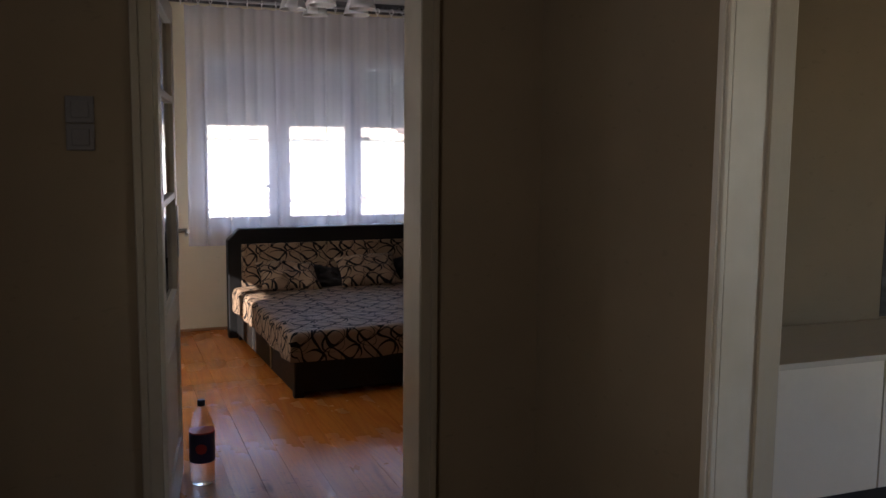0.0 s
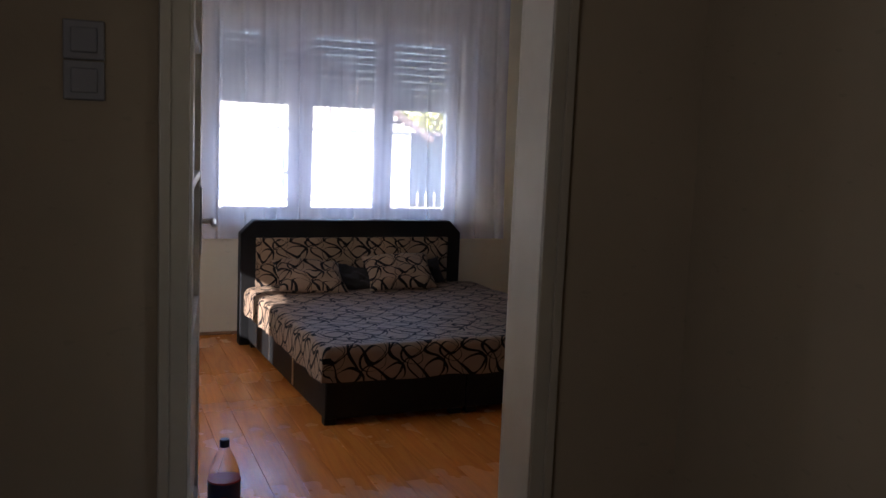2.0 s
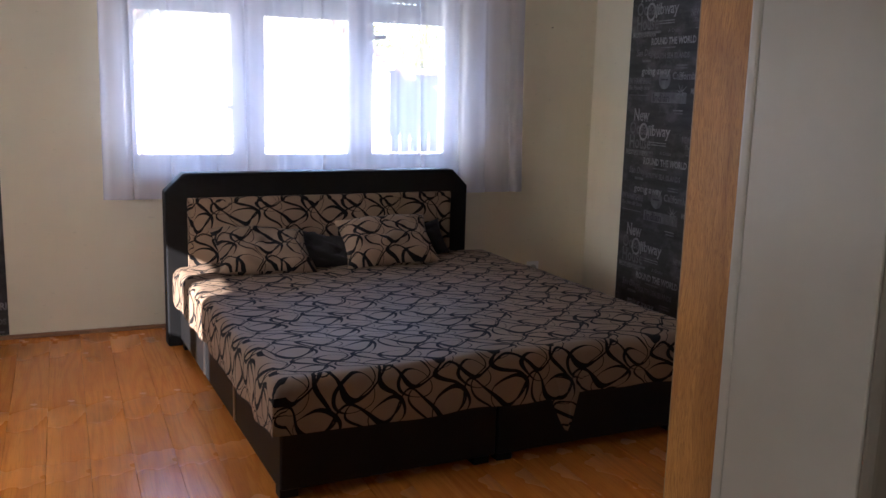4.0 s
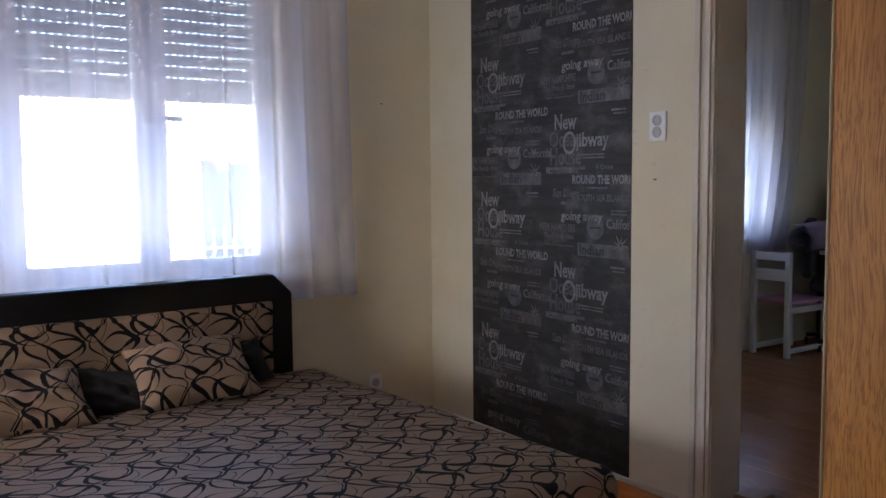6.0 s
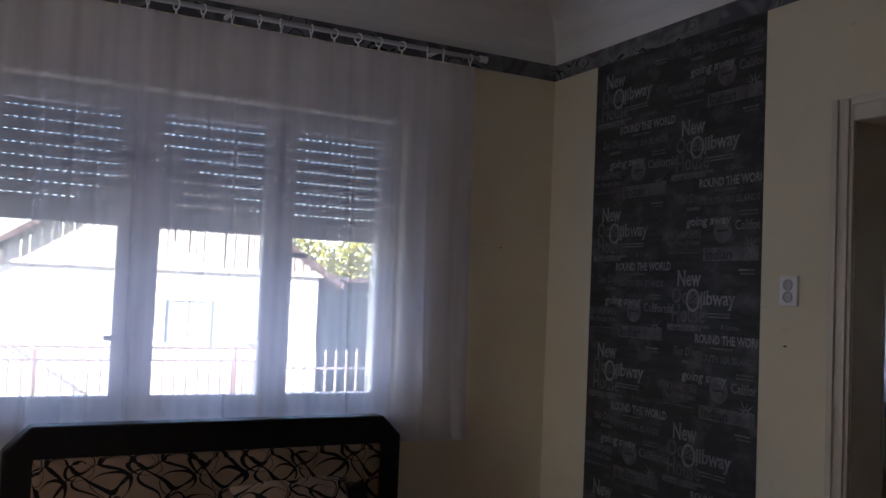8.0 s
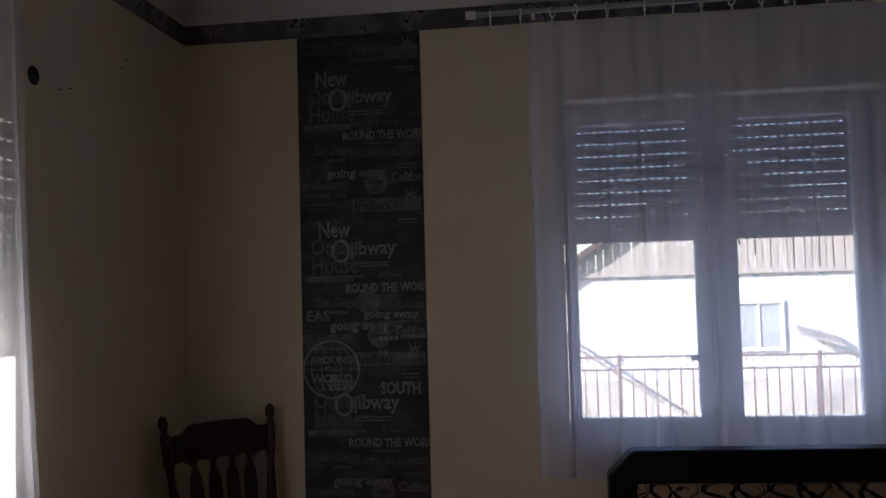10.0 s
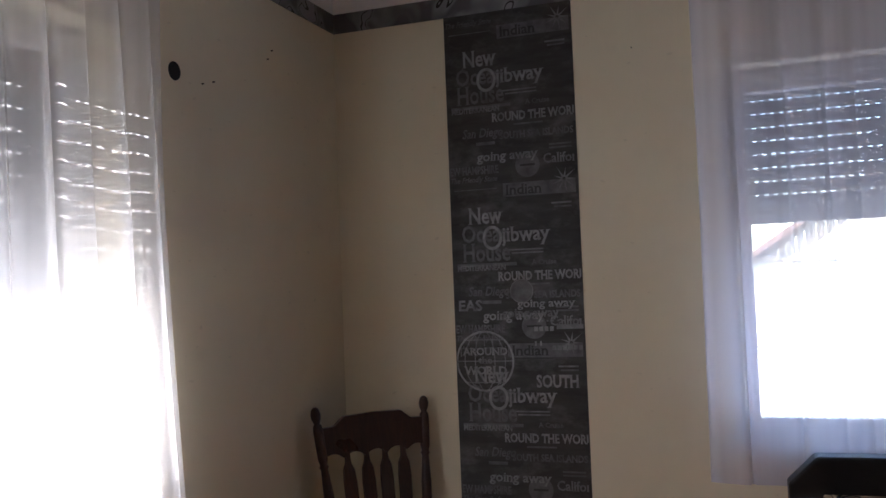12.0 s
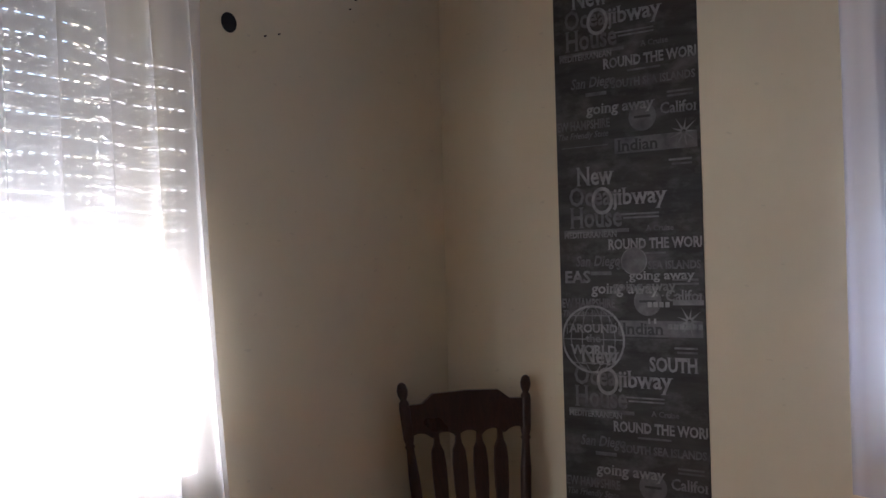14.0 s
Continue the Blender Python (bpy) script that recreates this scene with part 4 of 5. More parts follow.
for s in (-1, 1):
    bm = B()
    f = [bm.verts.new((s * a, y, b)) for a, y, b in ((3.5, -0.3, 2.38), (0.0, -0.3, 4.66), (0.0, 8.4, 4.66), (3.5, 8.4, 2.38))]
    fc = bm.faces.new(f)
    r = bmesh.ops.extrude_face_region(bm, geom=[fc])
    bmesh.ops.translate(bm, verts=[v for v in r["geom"] if isinstance(v, bmesh.types.BMVert)], vec=(0, 0, 0.12))
    bmesh.ops.recalc_face_normals(bm, faces=bm.faces)
    part("roof", bm, M_ROOF, house)
bm = B()
box(bm, -3.12, 3.12, -0.09, -0.066, 2.60, 2.69)
part("fascia", bm, M_BOARD, house)
hwn = base("window", Matrix(), "", "")
hwn.parent = house
bm = B()
frame_bars(bm, 0.05, 0.95, 1.20, 2.12, 0.07, -0.05, 0.02)
box(bm, 0.475, 0.525, -0.03, 0.02, 1.27, 2.05)
part("frame", bm, surface("grey_window_paint", (0.60, 0.58, 0.54), 0.6), hwn)
for a, b in ((0.12, 0.475), (0.525, 0.88)):
    bm = B()
    box(bm, a, b, -0.012, -0.004, 1.27, 2.05)
    part("pane", bm, surface("curtained_pane", (0.42, 0.43, 0.43), 0.15, var=0.3), hwn)

M_BARK = surface("bark", (0.12, 0.09, 0.06), 0.9, var=0.3)
M_LEAF = surface("yellow_green_leaf", (0.28, 0.26, 0.035), 0.6, var=0.4, big=3)
bm = B()
box(bm, -3.07, 3.07, -0.03, -0.001, 0.0, 0.72)
part("plinth", bm, plaster("stained_plinth", (0.62, 0.57, 0.48), 0.45), house, "dirty grey plinth")
# Made-up pole that draws the diagonal shadow across the house wall.
bm = B()
cyl(bm, (-3.64, -0.28, 1.93), (-1.25, -0.28, 0.32), 0.03, seg=8)
part("strut", bm, M_BOARD, house, "grey leaning strut standing in for a diagonal shadow on the wall")
bm = B()
f = bm.faces.new([bm.verts.new((x, y, z)) for x, y, z in ((1.10, -0.02, 1.62), (1.85, -0.02, 1.40), (1.85, -0.40, 1.28), (1.10, -0.40, 1.50))])
r = bmesh.ops.extrude_face_region(bm, geom=[f])
bmesh.ops.translate(bm, verts=[v for v in r["geom"] if isinstance(v, bmesh.types.BMVert)], vec=(0, 0, 0.05))
bmesh.ops.recalc_face_normals(bm, faces=bm.faces)
part("canopy", bm, M_BOARD, house, "small weathered canopy")

# Made-up block: its dark wall stands for shaded greenery by the house.
shed = base("shed", pose(5.4, 15.2, -1.0), "dark shed-like block standing in for shaded greenery beside the white house", "shed")
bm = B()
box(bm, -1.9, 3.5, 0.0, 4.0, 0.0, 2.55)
part("wall", bm, surface("dark_mass_wall", (0.12, 0.13, 0.10), 0.9, var=0.25, small=6), shed)
bm = B()
box(bm, -2.1, 3.7, -0.3, 4.3, 2.551, 2.66)
part("roof", bm, M_ROOF, shed)


def tree(x, y, h, seed, label):
    rnd = random.Random(seed)
    t = base("tree", pose(x, y, -1.0), label, "tree", "trees outside")
    bm = B()
    tips = []
    cyl(bm, (0, 0, 0), (0.1, 0, h * 0.4), 0.16, 0.11, 10)
    for k in range(9):
        a = k * 2.4 + rnd.uniform(-0.3, 0.3)
        p = Vector((0.08, 0, h * (0.26 + 0.016 * k)))
        q = p + Vector((math.cos(a) * h * 0.26, math.sin(a) * h * 0.26, h * rnd.uniform(0.22, 0.5)))
        cyl(bm, p, q, 0.06, 0.015, 7)
        tips += [p.lerp(q, f) for f in (0.5, 0.75, 1.0)]
    part("trunk", bm, M_BARK, t)
    verts, faces = [], []
    for tip in tips:
        for _ in range(120):
            c = tip + Vector((rnd.gauss(0, 0.42), rnd.gauss(0, 0.42), rnd.gauss(0, 0.36)))
            u = Vector((rnd.gauss(0, 1), rnd.gauss(0, 1), rnd.gauss(0, 1))).normalized() * 0.09
            v = u.orthogonal().normalized() * 0.045
            i = len(verts)
            verts += [c - u, c + v, c + u, c - v]
            faces.append((i, i + 1, i + 2, i + 3))
    me = bpy.data.meshes.new("crown")
    me.from_pydata(verts, [], faces)
    me.materials.append(M_LEAF)
    new("crown", me).parent = t


tree(6.6, 21.0, 5.6, 3, "yellow-green leafy tree behind the shed")
tree(-6.5, 22.0, 5.2, 5, "yellow-green leafy tree beyond the white house")


def fence():
    f = base("iron_fence", pose(0, 7.0, -1.0), "thin rusty iron fence with scrolls between two rails", "fence")
    m = surface("rusty_iron", (0.24, 0.165, 0.13), 0.7, 0.3, var=0.3, small=40)
    for z in (0.25, 1.45, 1.60):
        bm = B()
        box(bm, -6.0, 0.72, -0.012, 0.012, z - 0.012, z + 0.012)
        part("rail", bm, m, f)
    bm = B()
    box(bm, -0.008, 0.008, -0.008, 0.008, 0.15, 1.438)
    first = part("bar", bm, m, f)
    first.location = (-6.0, 0, 0)
    for k in range(1, 49):
        o = new("bar", first.data)
        o.parent = f
        o.location = (-6.0 + 0.137 * k, 0, 0)
    bm = B()
    box(bm, -0.022, 0.022, -0.022, 0.022, 0.0, 1.64, 0.004, 1)
    first = part("post", bm, m, f)
    first.location = (-5.4, 0, 0)
    for k in range(1, 6):
        o = new("post", first.data)
        o.parent = f
        o.location = (-5.4 + 1.12 * k, 0, 0)
    bm = B()
    n = 18
    for s in (-1, 1):
        pts = [(s * (0.03 + 0.035 * (1 - math.cos(a))), 0.065 * math.sin(a)) for a in (math.pi * 1.5 * i / n - 1.2 for i in range(n + 1))]
        for a, b in zip(pts, pts[1:]):
            cyl(bm, (a[0], 0, 1.525 + a[1]), (b[0], 0, 1.525 + b[1]), 0.005, seg=5)
    first = part("scroll", bm, m, f)
    first.location = (-5.9, 0, 0)
    for k in range(1, 34):
        o = new("scroll", first.data)
        o.parent = f
        o.location = (-5.9 + 0.2 * k, 0, 0)
    g = base("iron_gate", pose(0.78, 7.0, -1.0), "light iron gate of pointed bars", "gate")
    m2 = surface("pale_gate_paint", (0.34, 0.29, 0.26), 0.6, 0.1, var=0.2, small=40)
    for z in (0.3, 1.05, 1.36):
        bm = B()
        box(bm, 0.0, 2.2, -0.012, 0.012, z - 0.012, z + 0.012)
        part("rail", bm, m2, g)
    me = None
    for k in range(16):
        if me is None:
            bm = B()
            box(bm, -0.012, 0.012, -0.012, 0.012, 0.0, 1.54)
            cyl(bm, (0, 0, 1.53), (0, 0, 1.62), 0.022, 0.002, 8)
            o = part("bar", bm, m2, g)
            me = o.data
        else:
            o = new("bar", me)
            o.parent = g
        o.location = (0.02 + 0.143 * k, 0, 0)


fence()


# ---- white glazed door, standing open ----
def glazed_door():
    hinge, end = Vector((-3.222, -3.945, 0)), Vector((-3.108, -3.105, 0))
    w = (end - hinge).length
    ang = math.degrees(math.atan2(end.y - hinge.y, end.x - hinge.x))
    d = base("door_1", Matrix.Translation(hinge) @ pose(0, 0, 0, 0, 0, ang), "white painted door with glass panes, standing open into the bedroom", "door", kind="structure")
    t = 0.02
    for c in ((0.0, 0.11, 0.012, 2.03), (w - 0.11, w, 0.012, 2.03), (0.11, w - 0.11, 1.95, 2.03), (0.11, w - 0.11, 0.72, 0.85), (0.11, w - 0.11, 0.012, 0.20)):
        bm = B()
        box(bm, c[0], c[1], -t, t, c[2], c[3], 0.004)
        part("stile" if c[1] - c[0] < 0.2 else "rail", bm, M_DOORWHITE, d)
    bm = B()
    box(bm, 0.11, w - 0.11, -0.008, 0.008, 0.20, 0.72)
    box(bm, 0.18, w - 0.18, -0.014, 0.014, 0.27, 0.65, 0.006)
    part("lower_panel", bm, M_DOORWHITE, d)
    zs = [0.85, 1.245, 1.64, 1.95]
    for z in zs[1:3]:
        bm = B()
        box(bm, 0.11, w - 0.11, -0.019, 0.019, z - 0.014, z + 0.014, 0.006)
        part("glazing_bar", bm, M_DOORWHITE, d)
    for a, b in zip(zs, zs[1:]):
        bm = B()
        box(bm, 0.112, w - 0.112, -0.002, 0.002, a + 0.012, b - 0.012)
        part("pane", bm, M_GLASS, d, "clear glass pane").visible_shadow = False
    bm = B()
    for s in (-1, 1):
        box(bm, w - 0.075, w - 0.035, s * 0.0235 - 0.003, s * 0.0235 + 0.003, 0.98, 1.20, 0.002)
        cyl(bm, (w - 0.055, s * 0.02, 1.09), (w - 0.055, s * 0.065, 1.09), 0.009, seg=12)
        cyl(bm, (w - 0.055, s * 0.062, 1.09), (w - 0.175, s * 0.066, 1.085), 0.010, 0.008, 12)
    part("handle", bm, M_METAL, d, "satin steel lever handle with long plate")


glazed_door()

# ---- bottle ----
bt = base("plastic_bottle", pose(-3.022, -3.27, 0.002), "clear plastic drink bottle with a dark blue label", "bottle")
m, nt, bs = nodes_of("clear_pet")
bs.inputs["Base Color"].default_value = (0.95, 0.97, 1.0, 1)
bs.inputs["Roughness"].default_value = 0.06
bs.inputs["Transmission Weight"].default_value = 1.0
bs.inputs["IOR"].default_value = 1.08
bump_to(nt, bs, noise_tex(nt, coords(nt), 30, 2), 0.2, 0.002)
bm = B()
lathe(bm, [(0.020, 0.0), (0.046, 0.004), (0.052, 0.03), (0.053, 0.10), (0.053, 0.235), (0.049, 0.265), (0.032, 0.31), (0.017, 0.337), (0.0145, 0.352)], 28)
part("bottle_body", bm, m, bt, "clear plastic", smooth=True)
bm = B()
lathe(bm, [(0.0538, 0.105), (0.0542, 0.11), (0.0542, 0.225), (0.0538, 0.23)], 28)
lab = part("label", bm, surface("navy_label", (0.015, 0.02, 0.085), 0.35, var=0.15), bt, "dark blue label with a red and white disc", smooth=True)
M_RED = surface("red_print", (0.45, 0.03, 0.03), 0.4)
M_INKW = surface("white_print", (0.7, 0.7, 0.7), 0.4)
bm = B()
for k in range(20):
    a0, a1 = math.radians(-100 + 2.6 * k - 26), math.radians(-100 + 2.6 * (k + 1) - 26)
    h0, h1 = (math.sqrt(max(0, 1 - ((k + e - 10) / 10) ** 2)) * 0.022 for e in (0, 1))
    v = [bm.verts.new((0.0546 * math.cos(a), 0.0546 * math.sin(a), z)) for a, z in ((a0, 0.168 - h0), (a1, 0.168 - h1), (a1, 0.168 + h1), (a0, 0.168 + h0))]
    try:
        bm.faces.new(v)
    except ValueError:
        pass
part("printed_disc", bm, M_RED, lab, "red disc")
bm = B()
lathe(bm, [(0.052, 0.2305), (0.0546, 0.231), (0.0546, 0.236), (0.052, 0.2365)], 28)
part("red_band", bm, M_RED, lab, "thin red band")
bm = B()
lathe(bm, [(0.016, 0.345), (0.0165, 0.348), (0.0165, 0.367), (0.014, 0.371)], 20)
part("cap", bm, surface("navy_cap", (0.01, 0.015, 0.05), 0.4), bt, "dark blue cap")


# ---- dark wooden chair ----
def spindle_chair():
    c = base("wooden_chair", Matrix.Translation((-4.02, -0.245, 0)) @ pose(0, 0, 0, 0, 0, 50), "dark-stained wooden chair with turned posts and a slatted back", "chair")
    for s in (-1, 1):
        a, b = Vector((s * 0.190, -0.055, 0.42)), Vector((s * 0.236, 0.03, 0.975))
        d = b - a
        m = Matrix.Translation(a) @ d.to_track_quat("Z", "Y").to_matrix().to_4x4()
        L = d.length
        bm = B()
        lathe(bm, [(0.013, 0.0), (0.019, 0.06), (0.020, L * 0.40), (0.016, L * 0.52), (0.014, L * 0.585), (0.019, L * 0.60), (0.014, L * 0.615), (0.019, L * 0.65), (0.020, L * 0.84), (0.017, L * 0.875), (0.011, L * 0.89), (0.018, L * 0.92), (0.020, L * 0.95), (0.015, L * 0.985), (0.006, L)], 18, m)
        p = part("back_post", bm, M_DARKWOOD, c, smooth=True)
    tilt = math.atan2(0.085, 0.555)
    bm = B()
    n = 48
    top, bot = [], []
    for i in range(n + 1):
        u = -0.225 + 0.45 * i / n
        e = abs(u) / 0.225
        tz = 0.895 + (0.032 if e < 0.55 else 0.032 * max(0, 1 - (e - 0.55) / 0.18)) + 0.008 * (1 - e)
        sc = abs(math.sin(math.pi * (u + 0.225) / 0.45 * 5))
        bz = 0.775 + 0.026 * sc ** 0.6 - 0.004
        top.append((u, tz)), bot.append((u, bz))
    yy = lambda z: (z - 0.42) * math.tan(tilt) - 0.055
    for off in (0.011, -0.011):
        vt = [bm.verts.new((u, yy(z) + off, z)) for u, z in top]
        vb = [bm.verts.new((u, yy(z) + off, z)) for u, z in bot]
        for i in range(n):
            bm.faces.new((vt[i], vt[i + 1], vb[i + 1], vb[i]))
        if off > 0:
            keep = vt, vb
    for A, Bv in ((keep[0], vt), (keep[1], vb)):
        for i in range(n):
            bm.faces.new((A[i], A[i + 1], Bv[i + 1], Bv[i]))
    bmesh.ops.recalc_face_normals(bm, faces=bm.faces)
    part("crest_rail", bm, M_DARKWOOD, c)
    for k in range(4):
        u0 = (k - 1.5) * 0.083
        bm = B()
        rows = []
        for z, w in ((0.44, 0.012), (0.50, 0.017), (0.60, 0.025), (0.68, 0.026), (0.73, 0.022), (0.755, 0.011), (0.775, 0.009), (0.80, 0.010)):
            uu = u0 * (0.86 + 0.14 * (z - 0.42) / 0.5)
            rows.append([bm.verts.new((uu + a * w, yy(z) + b * 0.007, z)) for a, b in ((-1, -1), (1, -1), (1, 1), (-1, 1))])
        for a, b in zip(rows, rows[1:]):
            for i in range(4):
                bm.faces.new((a[i], a[(i + 1) % 4], b[(i + 1) % 4], b[i]))
        bm.faces.new(rows[0][::-1]), bm.faces.new(rows[-1])
        part("back_slat", bm, M_DARKWOOD, c, smooth=False)
    bm = B()
    box(bm, -0.22, 0.22, -0.46, -0.01, 0.42, 0.452, 0.014, 3)
    part("seat", bm, M_DARKWOOD, c)
    for x, y in ((-0.17, -0.40), (0.17, -0.40), (-0.15, -0.07), (0.15, -0.07)):
        bm = B()
        q = Vector((x * 1.15, y * 1.06 + 0.02, 0.0))
        d = Vector((x, y, 0.425)) - q
        lathe(bm, [(0.012, 0.0), (0.016, 0.05), (0.013, 0.12), (0.020, 0.25), (0.013, 0.32), (0.017, d.length)], 14, Matrix.Translation(q) @ d.to_track_quat("Z", "Y").to_matrix().to_4x4())
        part("leg", bm, M_DARKWOOD, c, smooth=True)
    for p, q in (((-0.18, -0.41, 0.2), (0.18, -0.41, 0.2)), ((-0.18, -0.41, 0.15), (-0.16, -0.07, 0.15)), ((0.18, -0.41, 0.15), (0.16, -0.07, 0.15))):
        bm = B()
        cyl(bm, p, q, 0.010, seg=10)
        part("stretcher", bm, M_DARKWOOD, c)


spindle_chair()


# ---- next room: child's chair, office chair, rolled mat ----
def child_chair():
    c = base("child_chair", pose(2.64, -0.36, 0), "small white wooden chair with a pink seat pad", "chair")
    wm = M_WHITE
    for x, y, h in ((0.0, 0.0, 0.72), (0.0, 0.27, 0.72), (0.43, 0.0, 0.36), (0.43, 0.27, 0.36)):
        bm = B()
        box(bm, x, x + 0.035, y, y + 0.035, 0.0, h, 0.003)
        part("leg", bm, wm, c)
    for z0, z1 in ((0.60, 0.72), ):
        bm = B()
        box(bm, 0.008, 0.026, 0.036, 0.269, 0.66, 0.715, 0.003)
        part("back_rail", bm, wm, c)
        bm = B()
        box(bm, 0.008, 0.026, 0.036, 0.269, 0.52, 0.60, 0.003)
        part("back_rail", bm, wm, c)
    for y in (0.004, 0.274):
        bm = B()
        box(bm, 0.036, 0.429, y, y + 0.028, 0.03, 0.06, 0.003)
        part("runner", bm, wm, c)
    for y in (0.004, 0.274):
        bm = B()
        box(bm, 0.036, 0.429, y, y + 0.025, 0.30, 0.345, 0.003)
        part("seat_rail", bm, wm, c)
    bm = B()
    box(bm, 0.037, 0.465, -0.002, 0.308, 0.361, 0.385, 0.01, 3)
    part("seat", bm, surface("pink_seat_pad", (0.60, 0.30, 0.50), 0.7), c, "pink seat pad")


child_chair()


def office_chair():
    c = base("office_chair", pose(3.30, -0.38, 0, 0, 0, 30), "black padded office chair on castors", "chair")
    black = surface("black_chair_cloth", (0.012, 0.012, 0.014), 0.6, var=0.3, small=200)
    bm = B()
    box(bm, -0.25, 0.25, -0.24, 0.24, 0.42, 0.50, 0.035, 4)
    part("seat", bm, black, c)
    bm = B()
    box(bm, -0.24, 0.24, 0.22, 0.29, 0.52, 0.92, 0.03, 4)
    part("backrest", bm, black, c)
    for s in (-1, 1):
        bm = B()
        cyl(bm, (s * 0.27, 0.1, 0.46), (s * 0.27, 0.1, 0.69), 0.014, seg=10)
        box(bm, s * 0.27 - 0.03, s * 0.27 + 0.03, -0.14, 0.18, 0.69, 0.722, 0.01)
        part("armrest", bm, M_METAL, c, "chrome and black armrest")
    bm = B()
    cyl(bm, (0, 0, 0.09), (0, 0, 0.42), 0.03, seg=14)
    part("column", bm, black, c)
    for k in range(5):
        a = k * 2 * math.pi / 5
        bm = B()
        cyl(bm, (0, 0, 0.1), (0.28 * math.cos(a), 0.28 * math.sin(a), 0.07), 0.022, 0.014, 8)
        cyl(bm, (0.28 * math.cos(a), 0.28 * math.sin(a) - 0.012, 0.026), (0.28 * math.cos(a), 0.28 * math.sin(a) + 0.012, 0.026), 0.026, seg=12)
        part("star_leg", bm, black, c)


office_chair()


def rolled_mat():
    c = base("rolled_mat", pose(2.58, -0.48, 0.82, 0, 0, 15), "rolled foam mat, white inside and pink outside, lying across the chairs", "mat")
    for nm, k, mt in (("mat_sheet", 0.0, surface("pale_foam", (0.86, 0.85, 0.86), 0.8)), ("mat_backing", 0.003, surface("pink_foam", (0.58, 0.40, 0.50), 0.8))):
        bm = B()
        n = 150
        ring = []
        for i in range(n + 1):
            a = i / n * 2 * math.pi * 2.75
            r = 0.048 + 0.0155 * a / (2 * math.pi) + k
            ring.append([bm.verts.new((x, r * math.cos(a), -r * math.sin(a))) for x in (0.0, 0.58)])
        ring.append([bm.verts.new((x, 0.06, 0.092 + k)) for x in (0.0, 0.58)])
        for a, b in zip(ring, ring[1:]):
            bm.faces.new((a[0], a[1], b[1], b[0]))
        r = bmesh.ops.solidify(bm, geom=bm.faces[:], thickness=0.0135 if not k else 0.002)
        part(nm, bm, mt, c, smooth=False)


rolled_mat()
bm = B()
bmesh.ops.create_icosphere(bm, subdivisions=4, radius=0.16)
for v in bm.verts:
    k = 1 + 0.30 * noise.noise(v.co * 9) + 0.12 * noise.noise(v.co * 24)
    v.co = Vector((v.co.x * 1.1 * k, v.co.y * 0.55 * k, v.co.z * 0.9 * k))
bag = tagged(part("cloth_bag", bm, surface("grey_bundle_cloth", (0.16, 0.16, 0.16), 0.9, var=0.5, big=9, small=120, bump=0.4), smooth=True), "crumpled grey and white cloth bag piled behind the chairs", "bag")
bag.matrix_world = pose(3.66, -0.13, 1.02)
bm = B()
box(bm, 3.50, 4.30, -0.36, -0.012, 0.0, 0.88, 0.012)
tagged(part("low_chest", bm, M_DARKWOOD), "dark low chest against the wall under the bag", "chest")
bm = B()
box(bm, XE + 0.001, 4.4, -0.004, 0.0, 2.53, 2.60)
tagged(part("trim_border_next_room", bm, surface("rose_border", (0.32, 0.08, 0.09), 0.6, var=0.6, big=14, small=40)), "red and rose wallpaper border", "wallpaper border", kind="structure")
bm = B()
cyl(bm, (1.75, -0.06, 2.515), (3.45, -0.06, 2.515), 0.010, seg=10)
tagged(part("curtain_rod", bm, M_PVC), "white curtain rod in the next room", "curtain rod")


# ---- small fittings ----
def socket_plate(name, m, w, h, cups, label, category):
    s = base(name, m, label, category)
    bm = B()
    box(bm, -w / 2, w / 2, -0.010, 0.0, -h / 2, h / 2, 0.004, 2)
    part("plate", bm, M_PVC, s)
    # Cups greyer than the white plate: recess shade put into their colour.
    for z in cups:
        bm = B()
        lathe(bm, [(0.021, 0.0), (0.021, 0.004), (0.0175, 0.004), (0.0165, 0.001), (0.0, 0.0008)][:4], 24, pose(0, -0.0102, z, 90, 0, 0))
        part("cup", bm, surface("shaded_recess", (0.46, 0.455, 0.44), 0.4), s)
    return s


socket_plate("wall_socket", Matrix.Translation((0, -1.567, 1.437)) @ pose(0, 0, 0, 0, 0, -90), 0.082, 0.112, (-0.022, 0.022), "white double wall socket beside the doorway", "socket")
socket_plate("wall_socket", pose(-0.36, 0, 0.20), 0.08, 0.08, (0.0,), "white wall socket low beside the bed", "socket")
M_SWITCH = surface("dull_grey_plastic", (0.13, 0.12, 0.115), 0.5, var=0.06)
for z in (1.478, 1.562):
    sw = base("light_switch", pose(-3.445, YH, z), "grey-white rocker light switch on the hall wall", "light switch", "hall light switches")
    bm = B()
    box(bm, -0.041, 0.041, -0.010, 0.0, -0.041, 0.041, 0.004)
    part("plate", bm, M_SWITCH, sw)
    bm = B()
    box(bm, -0.026, 0.026, -0.015, -0.0102, -0.026, 0.026, 0.003)
    part("rocker", bm, M_SWITCH, sw)
M_NAIL = surface("dark_nail", (0.04, 0.03, 0.03), 0.5, 0.5)
